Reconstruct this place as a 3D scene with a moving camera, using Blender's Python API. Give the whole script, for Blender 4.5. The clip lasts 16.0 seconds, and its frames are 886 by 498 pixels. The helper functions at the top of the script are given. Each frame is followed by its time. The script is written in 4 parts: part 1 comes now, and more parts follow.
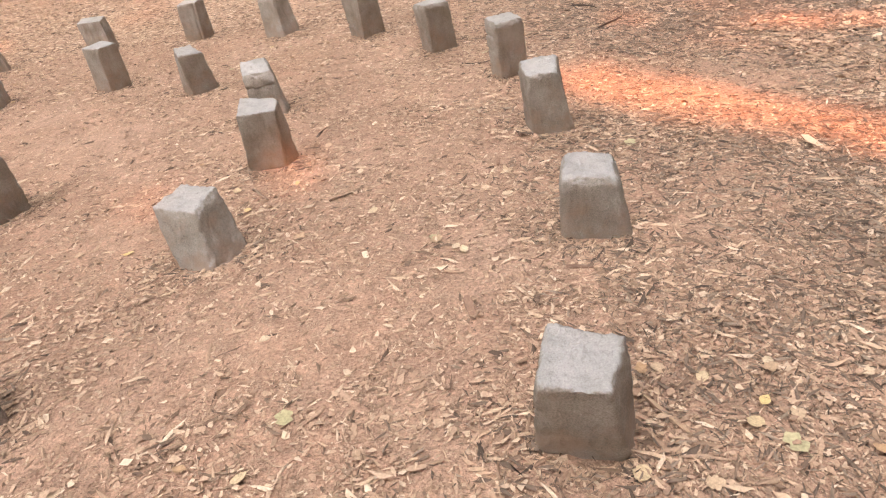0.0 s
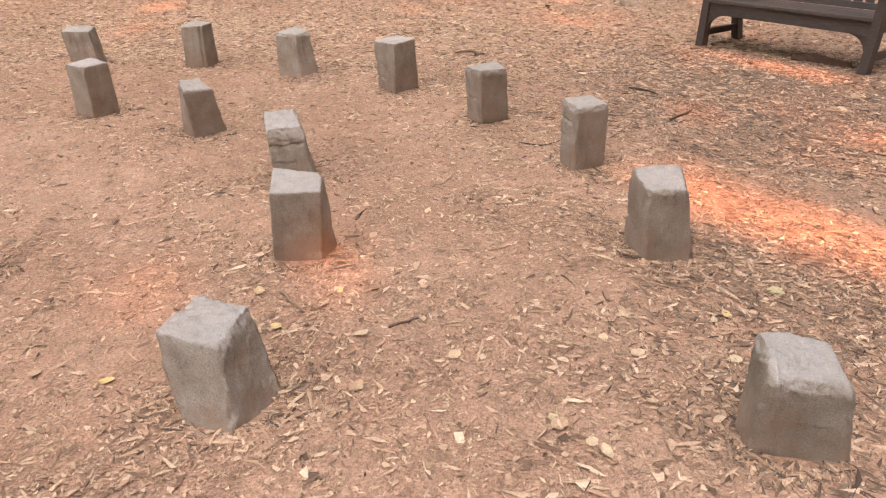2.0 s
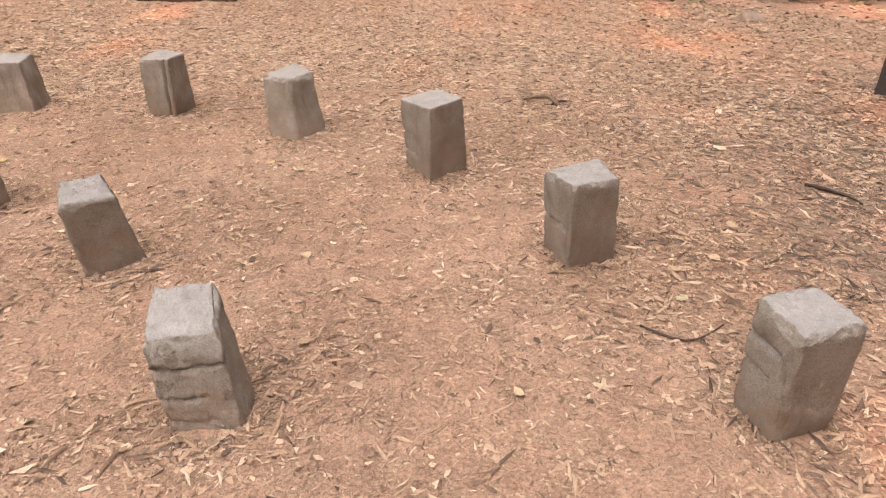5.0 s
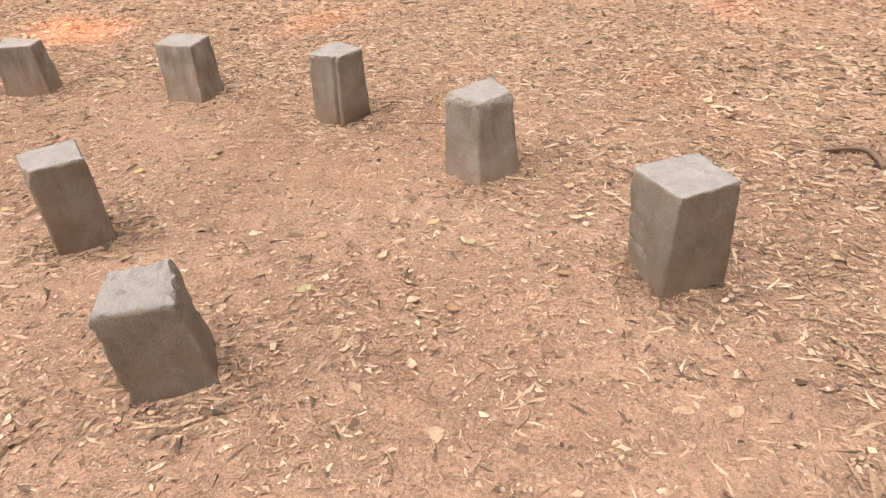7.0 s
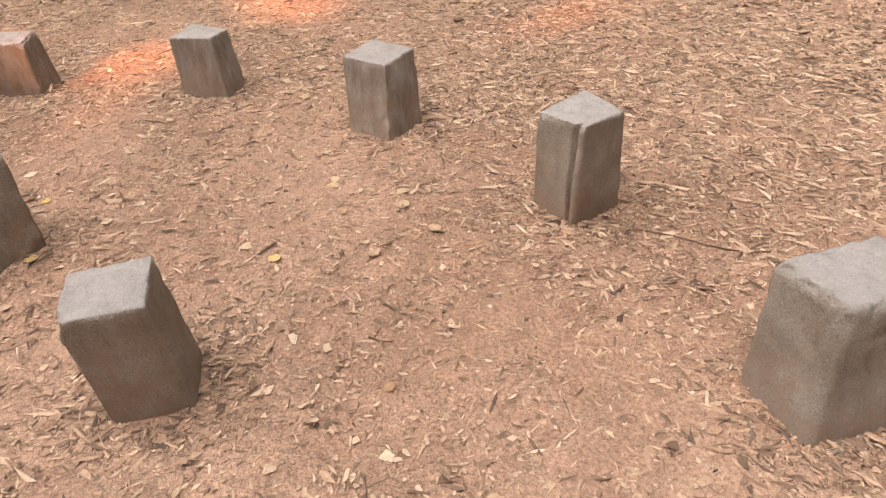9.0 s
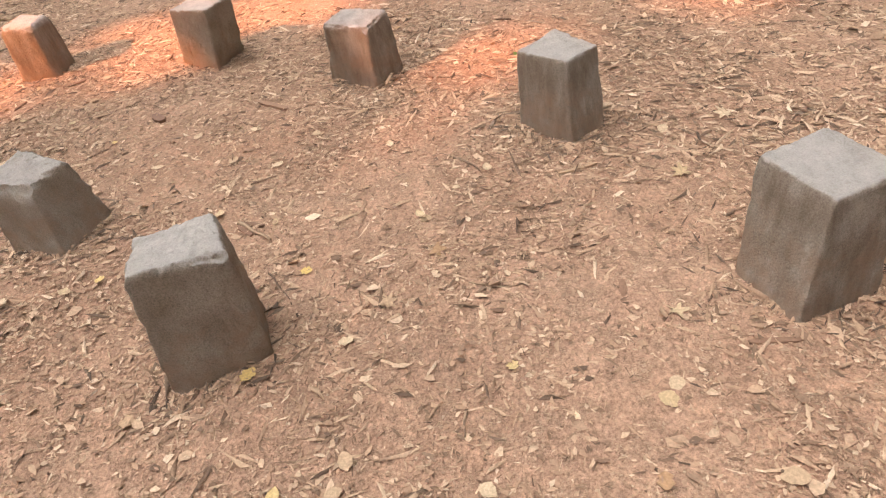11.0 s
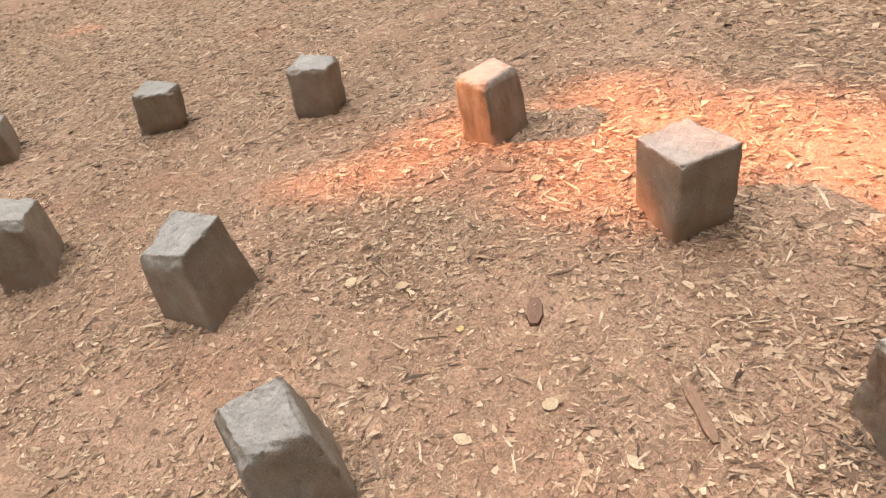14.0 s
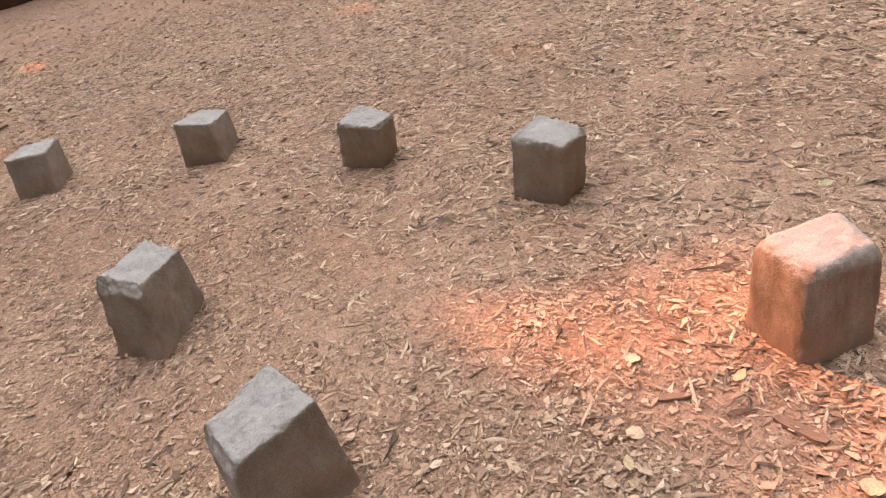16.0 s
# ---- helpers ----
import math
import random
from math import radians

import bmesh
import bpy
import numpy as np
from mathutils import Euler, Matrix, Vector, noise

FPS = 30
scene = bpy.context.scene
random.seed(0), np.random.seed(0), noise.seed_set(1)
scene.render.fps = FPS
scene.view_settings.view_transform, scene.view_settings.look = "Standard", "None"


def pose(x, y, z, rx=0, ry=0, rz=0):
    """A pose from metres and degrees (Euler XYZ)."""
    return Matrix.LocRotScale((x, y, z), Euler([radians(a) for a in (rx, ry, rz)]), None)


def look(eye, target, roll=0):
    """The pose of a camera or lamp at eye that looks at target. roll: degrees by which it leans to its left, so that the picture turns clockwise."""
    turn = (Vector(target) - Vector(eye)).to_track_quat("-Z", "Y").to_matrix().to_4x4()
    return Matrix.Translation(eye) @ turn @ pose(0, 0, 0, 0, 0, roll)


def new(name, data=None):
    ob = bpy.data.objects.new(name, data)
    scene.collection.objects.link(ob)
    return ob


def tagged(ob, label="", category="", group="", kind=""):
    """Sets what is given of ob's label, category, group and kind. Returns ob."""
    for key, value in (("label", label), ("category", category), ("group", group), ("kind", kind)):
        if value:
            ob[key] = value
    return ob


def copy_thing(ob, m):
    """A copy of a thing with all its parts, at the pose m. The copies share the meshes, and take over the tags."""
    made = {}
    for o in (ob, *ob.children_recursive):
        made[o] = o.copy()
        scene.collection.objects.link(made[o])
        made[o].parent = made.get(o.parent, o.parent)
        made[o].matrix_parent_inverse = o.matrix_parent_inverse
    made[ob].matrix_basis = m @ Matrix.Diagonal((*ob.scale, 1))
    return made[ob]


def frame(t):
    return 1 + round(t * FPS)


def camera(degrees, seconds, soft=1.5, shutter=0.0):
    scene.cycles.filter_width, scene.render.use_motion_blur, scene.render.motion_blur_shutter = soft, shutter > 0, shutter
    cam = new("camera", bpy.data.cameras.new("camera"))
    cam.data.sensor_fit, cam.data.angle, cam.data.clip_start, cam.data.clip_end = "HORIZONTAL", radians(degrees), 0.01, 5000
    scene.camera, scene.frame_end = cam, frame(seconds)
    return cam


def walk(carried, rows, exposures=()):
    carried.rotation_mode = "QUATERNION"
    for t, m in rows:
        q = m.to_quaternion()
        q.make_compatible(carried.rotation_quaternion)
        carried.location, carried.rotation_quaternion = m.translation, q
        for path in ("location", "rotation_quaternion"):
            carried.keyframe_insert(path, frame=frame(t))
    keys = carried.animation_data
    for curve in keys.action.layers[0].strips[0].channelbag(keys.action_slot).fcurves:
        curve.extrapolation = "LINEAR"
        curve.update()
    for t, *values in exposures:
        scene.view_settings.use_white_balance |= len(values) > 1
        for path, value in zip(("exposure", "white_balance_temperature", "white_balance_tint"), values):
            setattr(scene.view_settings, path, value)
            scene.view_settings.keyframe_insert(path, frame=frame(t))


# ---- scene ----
cam = camera(69.2, 16.0, 1.18)
METRES, EYE, TILT, LEAN, TURN = 11.7, 1.5, 0.0, 0.0, 0.0
ROWS = [
    (0.0, 0.0, 0.0, 0.0, -4.82, -32.07, 7.74),
    (0.5, -0.0106, 0.0141, -0.002, -2.39, -30.39, 5.15),
    (1.0, -0.0157, 0.0394, 0.0023, -0.81, -29.7, 3.62),
    (1.5, -0.0312, 0.0619, 0.0009, -1.32, -29.03, 1.93),
    (2.0, -0.0445, 0.0838, -0.0006, -5.0, -28.5, 0.25),
    (2.5, -0.0442, 0.1119, 0.0008, -5.64, -28.17, -0.41),
    (3.0, -0.0433, 0.1417, 0.001, -5.85, -28.18, -0.61),
    (5.5, -0.0254, 0.3115, -0.0041, 5.8, -30.25, 1.11),
    (6.0, -0.0223, 0.3378, -0.0032, 12.23, -31.21, 2.0),
    (6.5, -0.0337, 0.372, -0.007, 15.34, -31.76, 1.41),
    (7.0, -0.0438, 0.4047, -0.0077, 20.09, -32.44, 1.75),
    (7.5, -0.0528, 0.4351, -0.0063, 27.68, -33.4, 3.22),
    (8.0, -0.0691, 0.4633, -0.011, 31.12, -33.87, 2.6),
    (10.5, -0.1895, 0.5883, -0.0072, 65.6, -38.78, 7.69),
    (11.0, -0.2142, 0.5979, -0.0086, 74.57, -39.23, 8.88),
    (11.5, -0.2512, 0.6006, -0.0069, 80.97, -39.17, 8.21),
    (12.0, -0.2843, 0.6117, -0.0085, 89.46, -39.65, 9.31),
    (12.5, -0.3096, 0.6193, -0.0068, 96.59, -39.67, 9.8),
    (13.0, -0.3412, 0.6107, -0.0094, 101.87, -39.6, 9.36),
    (13.5, -0.3724, 0.607, -0.0054, 110.87, -38.01, 10.81),
    (14.0, -0.3953, 0.6037, 0.0033, 122.79, -35.58, 12.89),
    (14.5, -0.4183, 0.5835, 0.0018, 128.02, -33.2, 11.48),
    (15.0, -0.4444, 0.5655, 0.0011, 133.22, -32.22, 10.67),
    (15.5, -0.4722, 0.5521, 0.0037, 140.95, -31.79, 11.53),
    (16.0, -0.489, 0.5306, 0.001, 148.76, -31.6, 12.15),
]
walk(cam, [(t, pose(0, 0, EYE, TILT, LEAN, TURN) @ pose(METRES * x, METRES * y, METRES * z, 90 + pitch, roll, yaw)) for t, x, y, z, yaw, pitch, roll in ROWS], [(0, 5.58, 6630, 9.5), (1, 5.42, 6810, 13.5), (3, 5.40, 6900, 14), (5.5, 5.44, 6990, 12), (7, 5.53, 7060, 11), (8, 5.43, 7080, 12), (11, 5.29, 6830, 7.5), (12.5, 5.31, 6850, 4), (14, 5.36, 6810, 4), (16, 5.19, 6430, 9)])

# ---- light ----
SUN_TURN, SUN_RISE = radians(-70), radians(35)
TO_SUN = Vector((math.cos(SUN_TURN) * math.cos(SUN_RISE), math.sin(SUN_TURN) * math.cos(SUN_RISE), math.sin(SUN_RISE)))
world = bpy.data.worlds.new("smoky_sky")
scene.world = world
world.use_nodes = True
sky = world.node_tree.nodes.new("ShaderNodeTexSky")
sky.sky_type, sky.sun_disc = "NISHITA", False
sky.sun_elevation, sky.sun_rotation = SUN_RISE, radians(160)
sky.air_density, sky.dust_density, sky.ozone_density = 1.0, 0.3, 1.0
smoke = world.node_tree.nodes.new("ShaderNodeMix")
smoke.data_type, smoke.blend_type = "RGBA", "MULTIPLY"
smoke.inputs[0].default_value, smoke.inputs[7].default_value = 1.0, (1.0, 0.61, 0.356, 1)
world.node_tree.links.new(sky.outputs["Color"], smoke.inputs[6])
world.node_tree.links.new(smoke.outputs[2], world.node_tree.nodes["Background"].inputs["Color"])
world.node_tree.nodes["Background"].inputs["Strength"].default_value = 0.15
sun_data = bpy.data.lights.new("sun", "SUN")
sun_data.energy, sun_data.angle, sun_data.color = 0.32, radians(0.55), (1.0, 0.34, 0.14)
sun = new("sun", sun_data)
sun.matrix_world = look(TO_SUN * 60, (0, 0, 0))

# ---- materials ----


def shader(name, rough=0.85):
    m = bpy.data.materials.new(name)
    m.use_nodes = True
    b = m.node_tree.nodes["Principled BSDF"]
    b.inputs["Roughness"].default_value = rough
    b.inputs["Specular IOR Level"].default_value = 0.25
    return m, m.node_tree, b


def node(tree, kind, links=(), **settings):
    made = tree.nodes.new(kind)
    for key, value in settings.items():
        made.inputs[key.replace("_", " ")].default_value = value
    for key, source in links:
        tree.links.new(source, made.inputs[key])
    return made


def grain(tree, vector, scale, detail=4.0, rough=0.6, warp=0.0):
    return node(tree, "ShaderNodeTexNoise", [("Vector", vector)], Scale=scale, Detail=detail, Roughness=rough, Distortion=warp).outputs["Fac"]


def ramp(tree, source, *stops):
    r = node(tree, "ShaderNodeValToRGB", [("Fac", source)])
    band = r.color_ramp
    while len(band.elements) < len(stops):
        band.elements.new(0.5)
    for e, (at, colour) in zip(band.elements, stops):
        e.position, e.color = at, (*colour, 1)
    return r.outputs["Color"]


def blend(tree, fac, a, b, how="MIX"):
    mix = tree.nodes.new("ShaderNodeMix")
    mix.data_type, mix.blend_type = "RGBA", how
    for key, value in ((0, fac), (6, a), (7, b)):
        if isinstance(value, (int, float)):
            mix.inputs[key].default_value = value
        elif isinstance(value, tuple):
            mix.inputs[key].default_value = (*value, 1)
        else:
            tree.links.new(value, mix.inputs[key])
    return mix.outputs[2]


def relief(tree, b, height, depth, strength=1.0, below=None):
    bump = node(tree, "ShaderNodeBump", [("Height", height)], Strength=strength, Distance=depth)
    if below is not None:
        tree.links.new(below, bump.inputs["Normal"])
    tree.links.new(bump.outputs["Normal"], b.inputs["Normal"])
    return bump.outputs["Normal"]


def grey(v):
    return (v, v, v)


def basalt(name, stained):
    m, tree, b = shader(name, 0.9)
    at = node(tree, "ShaderNodeTexCoord").outputs["Object"]
    per = node(tree, "ShaderNodeObjectInfo").outputs["Random"]
    moved = node(tree, "ShaderNodeVectorMath", [(0, at), (1, node(tree, "ShaderNodeMath", [(0, per)]).outputs[0])]).outputs[0]
    broad = grain(tree, moved, 7, 4, 0.6, 0.4)
    base = ramp(tree, broad, (0.3, (0.275, 0.234, 0.193)), (0.5, (0.345, 0.302, 0.26)), (0.72, (0.41, 0.373, 0.332)))
    fine = ramp(tree, grain(tree, moved, 190, 3, 0.7), (0.3, grey(0.62)), (0.5, grey(1.0)), (0.7, grey(1.3)))
    speck = blend(tree, 0.85, base, fine, "MULTIPLY")
    streaks = node(tree, "ShaderNodeMapping", [("Vector", moved)], Scale=(13, 13, 3.2)).outputs[0]
    runs = grain(tree, streaks, 1.6, 3, 0.6)
    stain = ramp(tree, runs, (0.55 - stained, grey(0)), (0.85 - stained, grey(0.45 + 2 * stained)))
    drips = ramp(tree, runs, (0.27, grey(2 * stained)), (0.36, grey(0)))
    worn = blend(tree, stain, speck, blend(tree, 0.7, speck, (0.15, 0.108, 0.078)))
    worn = blend(tree, drips, worn, (0.50, 0.455, 0.40))
    dust = ramp(tree, grain(tree, moved, 3.3, 5, 0.65), (0.52, grey(0)), (0.74, grey(0.55)))
    tint = blend(tree, dust, worn, (0.335, 0.285, 0.245))
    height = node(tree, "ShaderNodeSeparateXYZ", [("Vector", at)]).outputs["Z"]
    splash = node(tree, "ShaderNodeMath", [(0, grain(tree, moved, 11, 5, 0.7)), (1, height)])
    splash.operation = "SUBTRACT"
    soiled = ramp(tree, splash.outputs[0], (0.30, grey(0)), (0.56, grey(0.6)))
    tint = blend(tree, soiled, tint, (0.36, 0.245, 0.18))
    # upward faces are painted paler to add sky light on the tops, with a ragged rim
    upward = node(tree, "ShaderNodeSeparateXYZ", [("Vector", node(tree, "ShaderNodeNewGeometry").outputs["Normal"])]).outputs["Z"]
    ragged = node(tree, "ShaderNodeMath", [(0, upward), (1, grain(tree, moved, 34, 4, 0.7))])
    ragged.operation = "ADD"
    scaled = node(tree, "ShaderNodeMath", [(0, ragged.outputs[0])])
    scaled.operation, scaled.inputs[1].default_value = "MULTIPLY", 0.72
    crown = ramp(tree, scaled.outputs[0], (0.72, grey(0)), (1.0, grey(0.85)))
    # the pale tone that carries this painted sky light, speckled and mottled
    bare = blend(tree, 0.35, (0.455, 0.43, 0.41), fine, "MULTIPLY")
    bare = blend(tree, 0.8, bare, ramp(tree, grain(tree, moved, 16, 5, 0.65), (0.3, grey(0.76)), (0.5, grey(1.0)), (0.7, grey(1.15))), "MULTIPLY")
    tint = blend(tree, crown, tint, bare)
    tree.links.new(tint, b.inputs["Base Color"])
    n1 = relief(tree, b, grain(tree, moved, 30, 7, 0.72, 0.3), 0.012, 0.75)
    relief(tree, b, grain(tree, moved, 190, 3, 0.7), 0.004, 0.9, n1)
    return m


def soil():
    m, tree, b = shader("bare_forest_soil", 0.95)
    at = node(tree, "ShaderNodeTexCoord").outputs["Object"]
    broad = grain(tree, at, 0.55, 5, 0.6, 0.3)
    earth = ramp(tree, broad, (0.33, (0.41, 0.245, 0.166)), (0.52, (0.455, 0.285, 0.20)), (0.7, (0.51, 0.335, 0.243)))
    mid = ramp(tree, grain(tree, at, 9, 5, 0.7), (0.3, grey(0.66)), (0.55, grey(1.0)), (0.75, grey(1.25)))
    earth = blend(tree, 0.9, earth, mid, "MULTIPLY")
    flecks = ramp(tree, grain(tree, at, 75, 3, 0.75), (0.34, grey(0.5)), (0.5, grey(1.0)), (0.66, grey(1.5)))
    earth = blend(tree, 0.7, earth, flecks, "MULTIPLY")
    cells = tree.nodes.new("ShaderNodeTexVoronoi")
    tree.links.new(at, cells.inputs["Vector"])
    cells.inputs["Scale"].default_value = 230
    bits = ramp(tree, cells.outputs["Color"], (0.28, (0.16, 0.10, 0.07)), (0.42, (0.31, 0.20, 0.14)), (0.58, (0.44, 0.30, 0.205)), (0.74, (0.62, 0.47, 0.34)))
    where = ramp(tree, grain(tree, at, 14, 4, 0.7), (0.47, grey(0)), (0.64, grey(0.45)))
    tree.links.new(blend(tree, where, earth, bits), b.inputs["Base Color"])
    n1 = relief(tree, b, grain(tree, at, 16, 6, 0.7), 0.02, 0.6)
    relief(tree, b, cells.outputs["Distance"], 0.006, 0.5, n1)
    return m


def litter(name, *stops, rough=0.8):
    """Colours that differ from piece to piece of one mesh."""
    m, tree, b = shader(name, rough)
    each = node(tree, "ShaderNodeNewGeometry").outputs["Random Per Island"]
    at = node(tree, "ShaderNodeTexCoord").outputs["Object"]
    base = ramp(tree, each, *stops)
    fine = ramp(tree, grain(tree, at, 120, 3, 0.6), (0.3, grey(0.7)), (0.7, grey(1.15)))
    tree.links.new(blend(tree, 0.8, base, fine, "MULTIPLY"), b.inputs["Base Color"])
    return m


def single(name, *stops, scale=60, rough=0.75, depth=0.001, along=None):
    """Colours that differ from object to object, with a grain over them."""
    m, tree, b = shader(name, rough)
    each = node(tree, "ShaderNodeObjectInfo").outputs["Random"]
    at = node(tree, "ShaderNodeTexCoord").outputs["Object"]
    if along:
        at = node(tree, "ShaderNodeMapping", [("Vector", at)], Scale=along).outputs[0]
    base = ramp(tree, each, *stops)
    g = grain(tree, at, scale, 4, 0.65)
    fine = ramp(tree, g, (0.3, grey(0.62)), (0.7, grey(1.2)))
    tree.links.new(blend(tree, 0.85, base, fine, "MULTIPLY"), b.inputs["Base Color"])
    relief(tree, b, g, depth, 0.8)
    return m


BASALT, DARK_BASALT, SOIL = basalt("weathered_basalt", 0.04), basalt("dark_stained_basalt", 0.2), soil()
FLAKES = litter("dry_leaf_flakes", (0.0, (0.22, 0.14, 0.097)), (0.2, (0.39, 0.255, 0.174)), (0.5, (0.45, 0.288, 0.195)), (0.8, (0.58, 0.40, 0.275)), (1.0, (0.74, 0.56, 0.40)))
SCRAPS = litter("large_leaf_scraps", (0.0, (0.24, 0.15, 0.104)), (0.3, (0.50, 0.335, 0.232)), (0.8, (0.58, 0.405, 0.278)), (1.0, (0.76, 0.58, 0.42)))
LOOSE = litter("mixed_leaf_and_bark", (0.0, (0.13, 0.086, 0.062)), (0.26, (0.25, 0.165, 0.115)), (0.40, (0.54, 0.365, 0.25)), (0.8, (0.68, 0.50, 0.355)), (1.0, (0.80, 0.63, 0.47)))
MULCH = litter("dark_bark_mulch", (0.0, (0.10, 0.07, 0.052)), (0.5, (0.20, 0.138, 0.10)), (1.0, (0.34, 0.25, 0.185)))
CRUMBS = litter("leaf_crumbs", (0.0, (0.17, 0.11, 0.075)), (0.35, (0.38, 0.25, 0.175)), (0.65, (0.55, 0.39, 0.275)), (1.0, (0.72, 0.56, 0.41)))
CHIPS = litter("shredded_bark", (0.0, (0.19, 0.12, 0.083)), (0.3, (0.36, 0.235, 0.158)), (0.65, (0.52, 0.345, 0.235)), (1.0, (0.62, 0.445, 0.305)))
PALE_LEAF = single("pale_fallen_leaf", (0.0, (0.50, 0.34, 0.22)), (0.35, (0.62, 0.46, 0.31)), (0.7, (0.68, 0.53, 0.37)), (1.0, (0.58, 0.43, 0.26)), scale=7)
YELLOW_LEAF = single("yellow_fallen_leaf", (0.0, (0.66, 0.49, 0.26)), (1.0, (0.70, 0.50, 0.18)), scale=7)
GREEN_LEAF = single("greenish_fallen_leaf", (0.0, (0.47, 0.41, 0.23)), (1.0, (0.53, 0.45, 0.28)), scale=7)
BROWN_LEAF = single("brown_fallen_leaf", (0.0, (0.42, 0.26, 0.15)), (1.0, (0.50, 0.32, 0.19)), scale=7)
TWIG_BARK = single("dark_twig_bark", (0.0, (0.17, 0.11, 0.08)), (0.5, (0.28, 0.19, 0.135)), (1.0, (0.45, 0.32, 0.22)), scale=90, depth=0.002)
DARK_BARK = single("dark_wet_bark", (0.0, (0.07, 0.05, 0.04)), (1.0, (0.11, 0.078, 0.06)), scale=70, depth=0.003)
BARK_SLAB = single("torn_bark", (0.0, (0.24, 0.14, 0.10)), (1.0, (0.36, 0.22, 0.15)), scale=40, depth=0.003, along=(1, 6, 6))
PALE_WOOD = single("split_pale_wood", (0.0, (0.46, 0.30, 0.19)), (1.0, (0.52, 0.37, 0.25)), scale=30, depth=0.002, along=(1, 8, 8))
BENCH_WOOD = single("dark_stained_bench_timber", (0.0, (0.070, 0.060, 0.057)), (1.0, (0.092, 0.079, 0.074)), scale=14, rough=0.5, depth=0.002, along=(1, 9, 9))
TREE_BARK = single("furrowed_red_bark", (0.0, (0.13, 0.075, 0.055)), (1.0, (0.16, 0.095, 0.068)), scale=3, rough=0.95, depth=0.06, along=(5, 5, 0.6))
PALE_ROCK = single("pale_sandstone", (0.0, (0.52, 0.44, 0.35)), (1.0, (0.56, 0.48, 0.38)), scale=14, rough=0.9, depth=0.01)
TAN_ROCK = single("dull_tan_rock", (0.0, (0.38, 0.29, 0.22)), (1.0, (0.42, 0.32, 0.25)), scale=14, rough=0.9, depth=0.01)
NEEDLES = litter("conifer_sprays", (0.0, (0.035, 0.055, 0.022)), (1.0, (0.075, 0.105, 0.04)))
WOODS = single("far_conifer_foliage", (0.0, (0.045, 0.062, 0.028)), (1.0, (0.055, 0.075, 0.034)), scale=1.2, rough=0.95, depth=0.4)
SPROUT = single("fresh_green_leaf", (0.0, (0.10, 0.19, 0.05)), (1.0, (0.13, 0.22, 0.06)), scale=30)
IVY = litter("ground_ivy_leaves", (0.0, (0.09, 0.12, 0.035)), (0.5, (0.19, 0.22, 0.07)), (1.0, (0.38, 0.38, 0.16)), rough=0.6)

# ---- building helpers ----


def lift(x, y):
    """Height of the ground: a shallow bowl inside the rings, level beyond."""
    dx, dy = x + 3.3, y - 4.3
    k = np.minimum(1, 5.0 / np.maximum(np.hypot(dx, dy), 1e-6))
    dx, dy = dx * k, dy * k
    return -0.058 - 0.0041 * dx - 0.0164 * dy + 0.0032 * dx * dx + 0.0053 * dy * dy


def mesh_from(name, verts, faces, material, smooth=False):
    me = bpy.data.meshes.new(name)
    me.from_pydata([tuple(v) for v in verts], [], faces)
    me.materials.append(material)
    if smooth:
        me.shade_smooth()
    me.update()
    return me


def mesh_of(name, bm, material, smooth=False):
    me = bpy.data.meshes.new(name)
    bmesh.ops.recalc_face_normals(bm, faces=bm.faces)
    bm.to_mesh(me)
    bm.free()
    me.materials.append(material)
    if smooth:
        me.shade_smooth()
    return me


def part(name, bm, material, parent, label="", smooth=False):
    ob = new(name, mesh_of(name, bm, material, smooth))
    ob.parent = parent
    return tagged(ob, label)


def bulk(name, verts, faces, material):
    """One mesh of many small pieces; verts (n, k, 3) and one face pattern for all of them."""
    n, k, _ = verts.shape
    flat = np.concatenate([(np.array(f)[None, :] + (np.arange(n) * k)[:, None]).ravel() for f in faces])
    sizes = np.concatenate([np.full(n, len(f)) for f in faces])
    me = bpy.data.meshes.new(name)
    me.vertices.add(n * k)
    me.vertices.foreach_set("co", verts.reshape(-1).astype(np.float32))
    me.loops.add(len(flat))
    me.loops.foreach_set("vertex_index", flat.astype(np.int32))
    me.polygons.add(len(sizes))
    me.polygons.foreach_set("loop_start", np.concatenate([[0], np.cumsum(sizes)[:-1]]).astype(np.int32))
    me.materials.append(material)
    me.update(calc_edges=True)
    me.validate()
    return new(name, me)


def box(bm, x0, y0, z0, x1, y1, z1, bevel=0.006, rake=0.0):
    made = bmesh.ops.create_cube(bm, size=1)["verts"]
    for v in made:
        v.co = Vector(((x0 + x1) / 2 + v.co.x * (x1 - x0), (y0 + y1) / 2 + v.co.y * (y1 - y0), (z0 + z1) / 2 + v.co.z * (z1 - z0)))
        v.co.y += rake * (v.co.z - z0)
    edges = list({e for v in made for e in v.link_edges})
    if bevel:
        bmesh.ops.bevel(bm, geom=edges, offset=bevel, segments=2, affect="EDGES", profile=0.6)


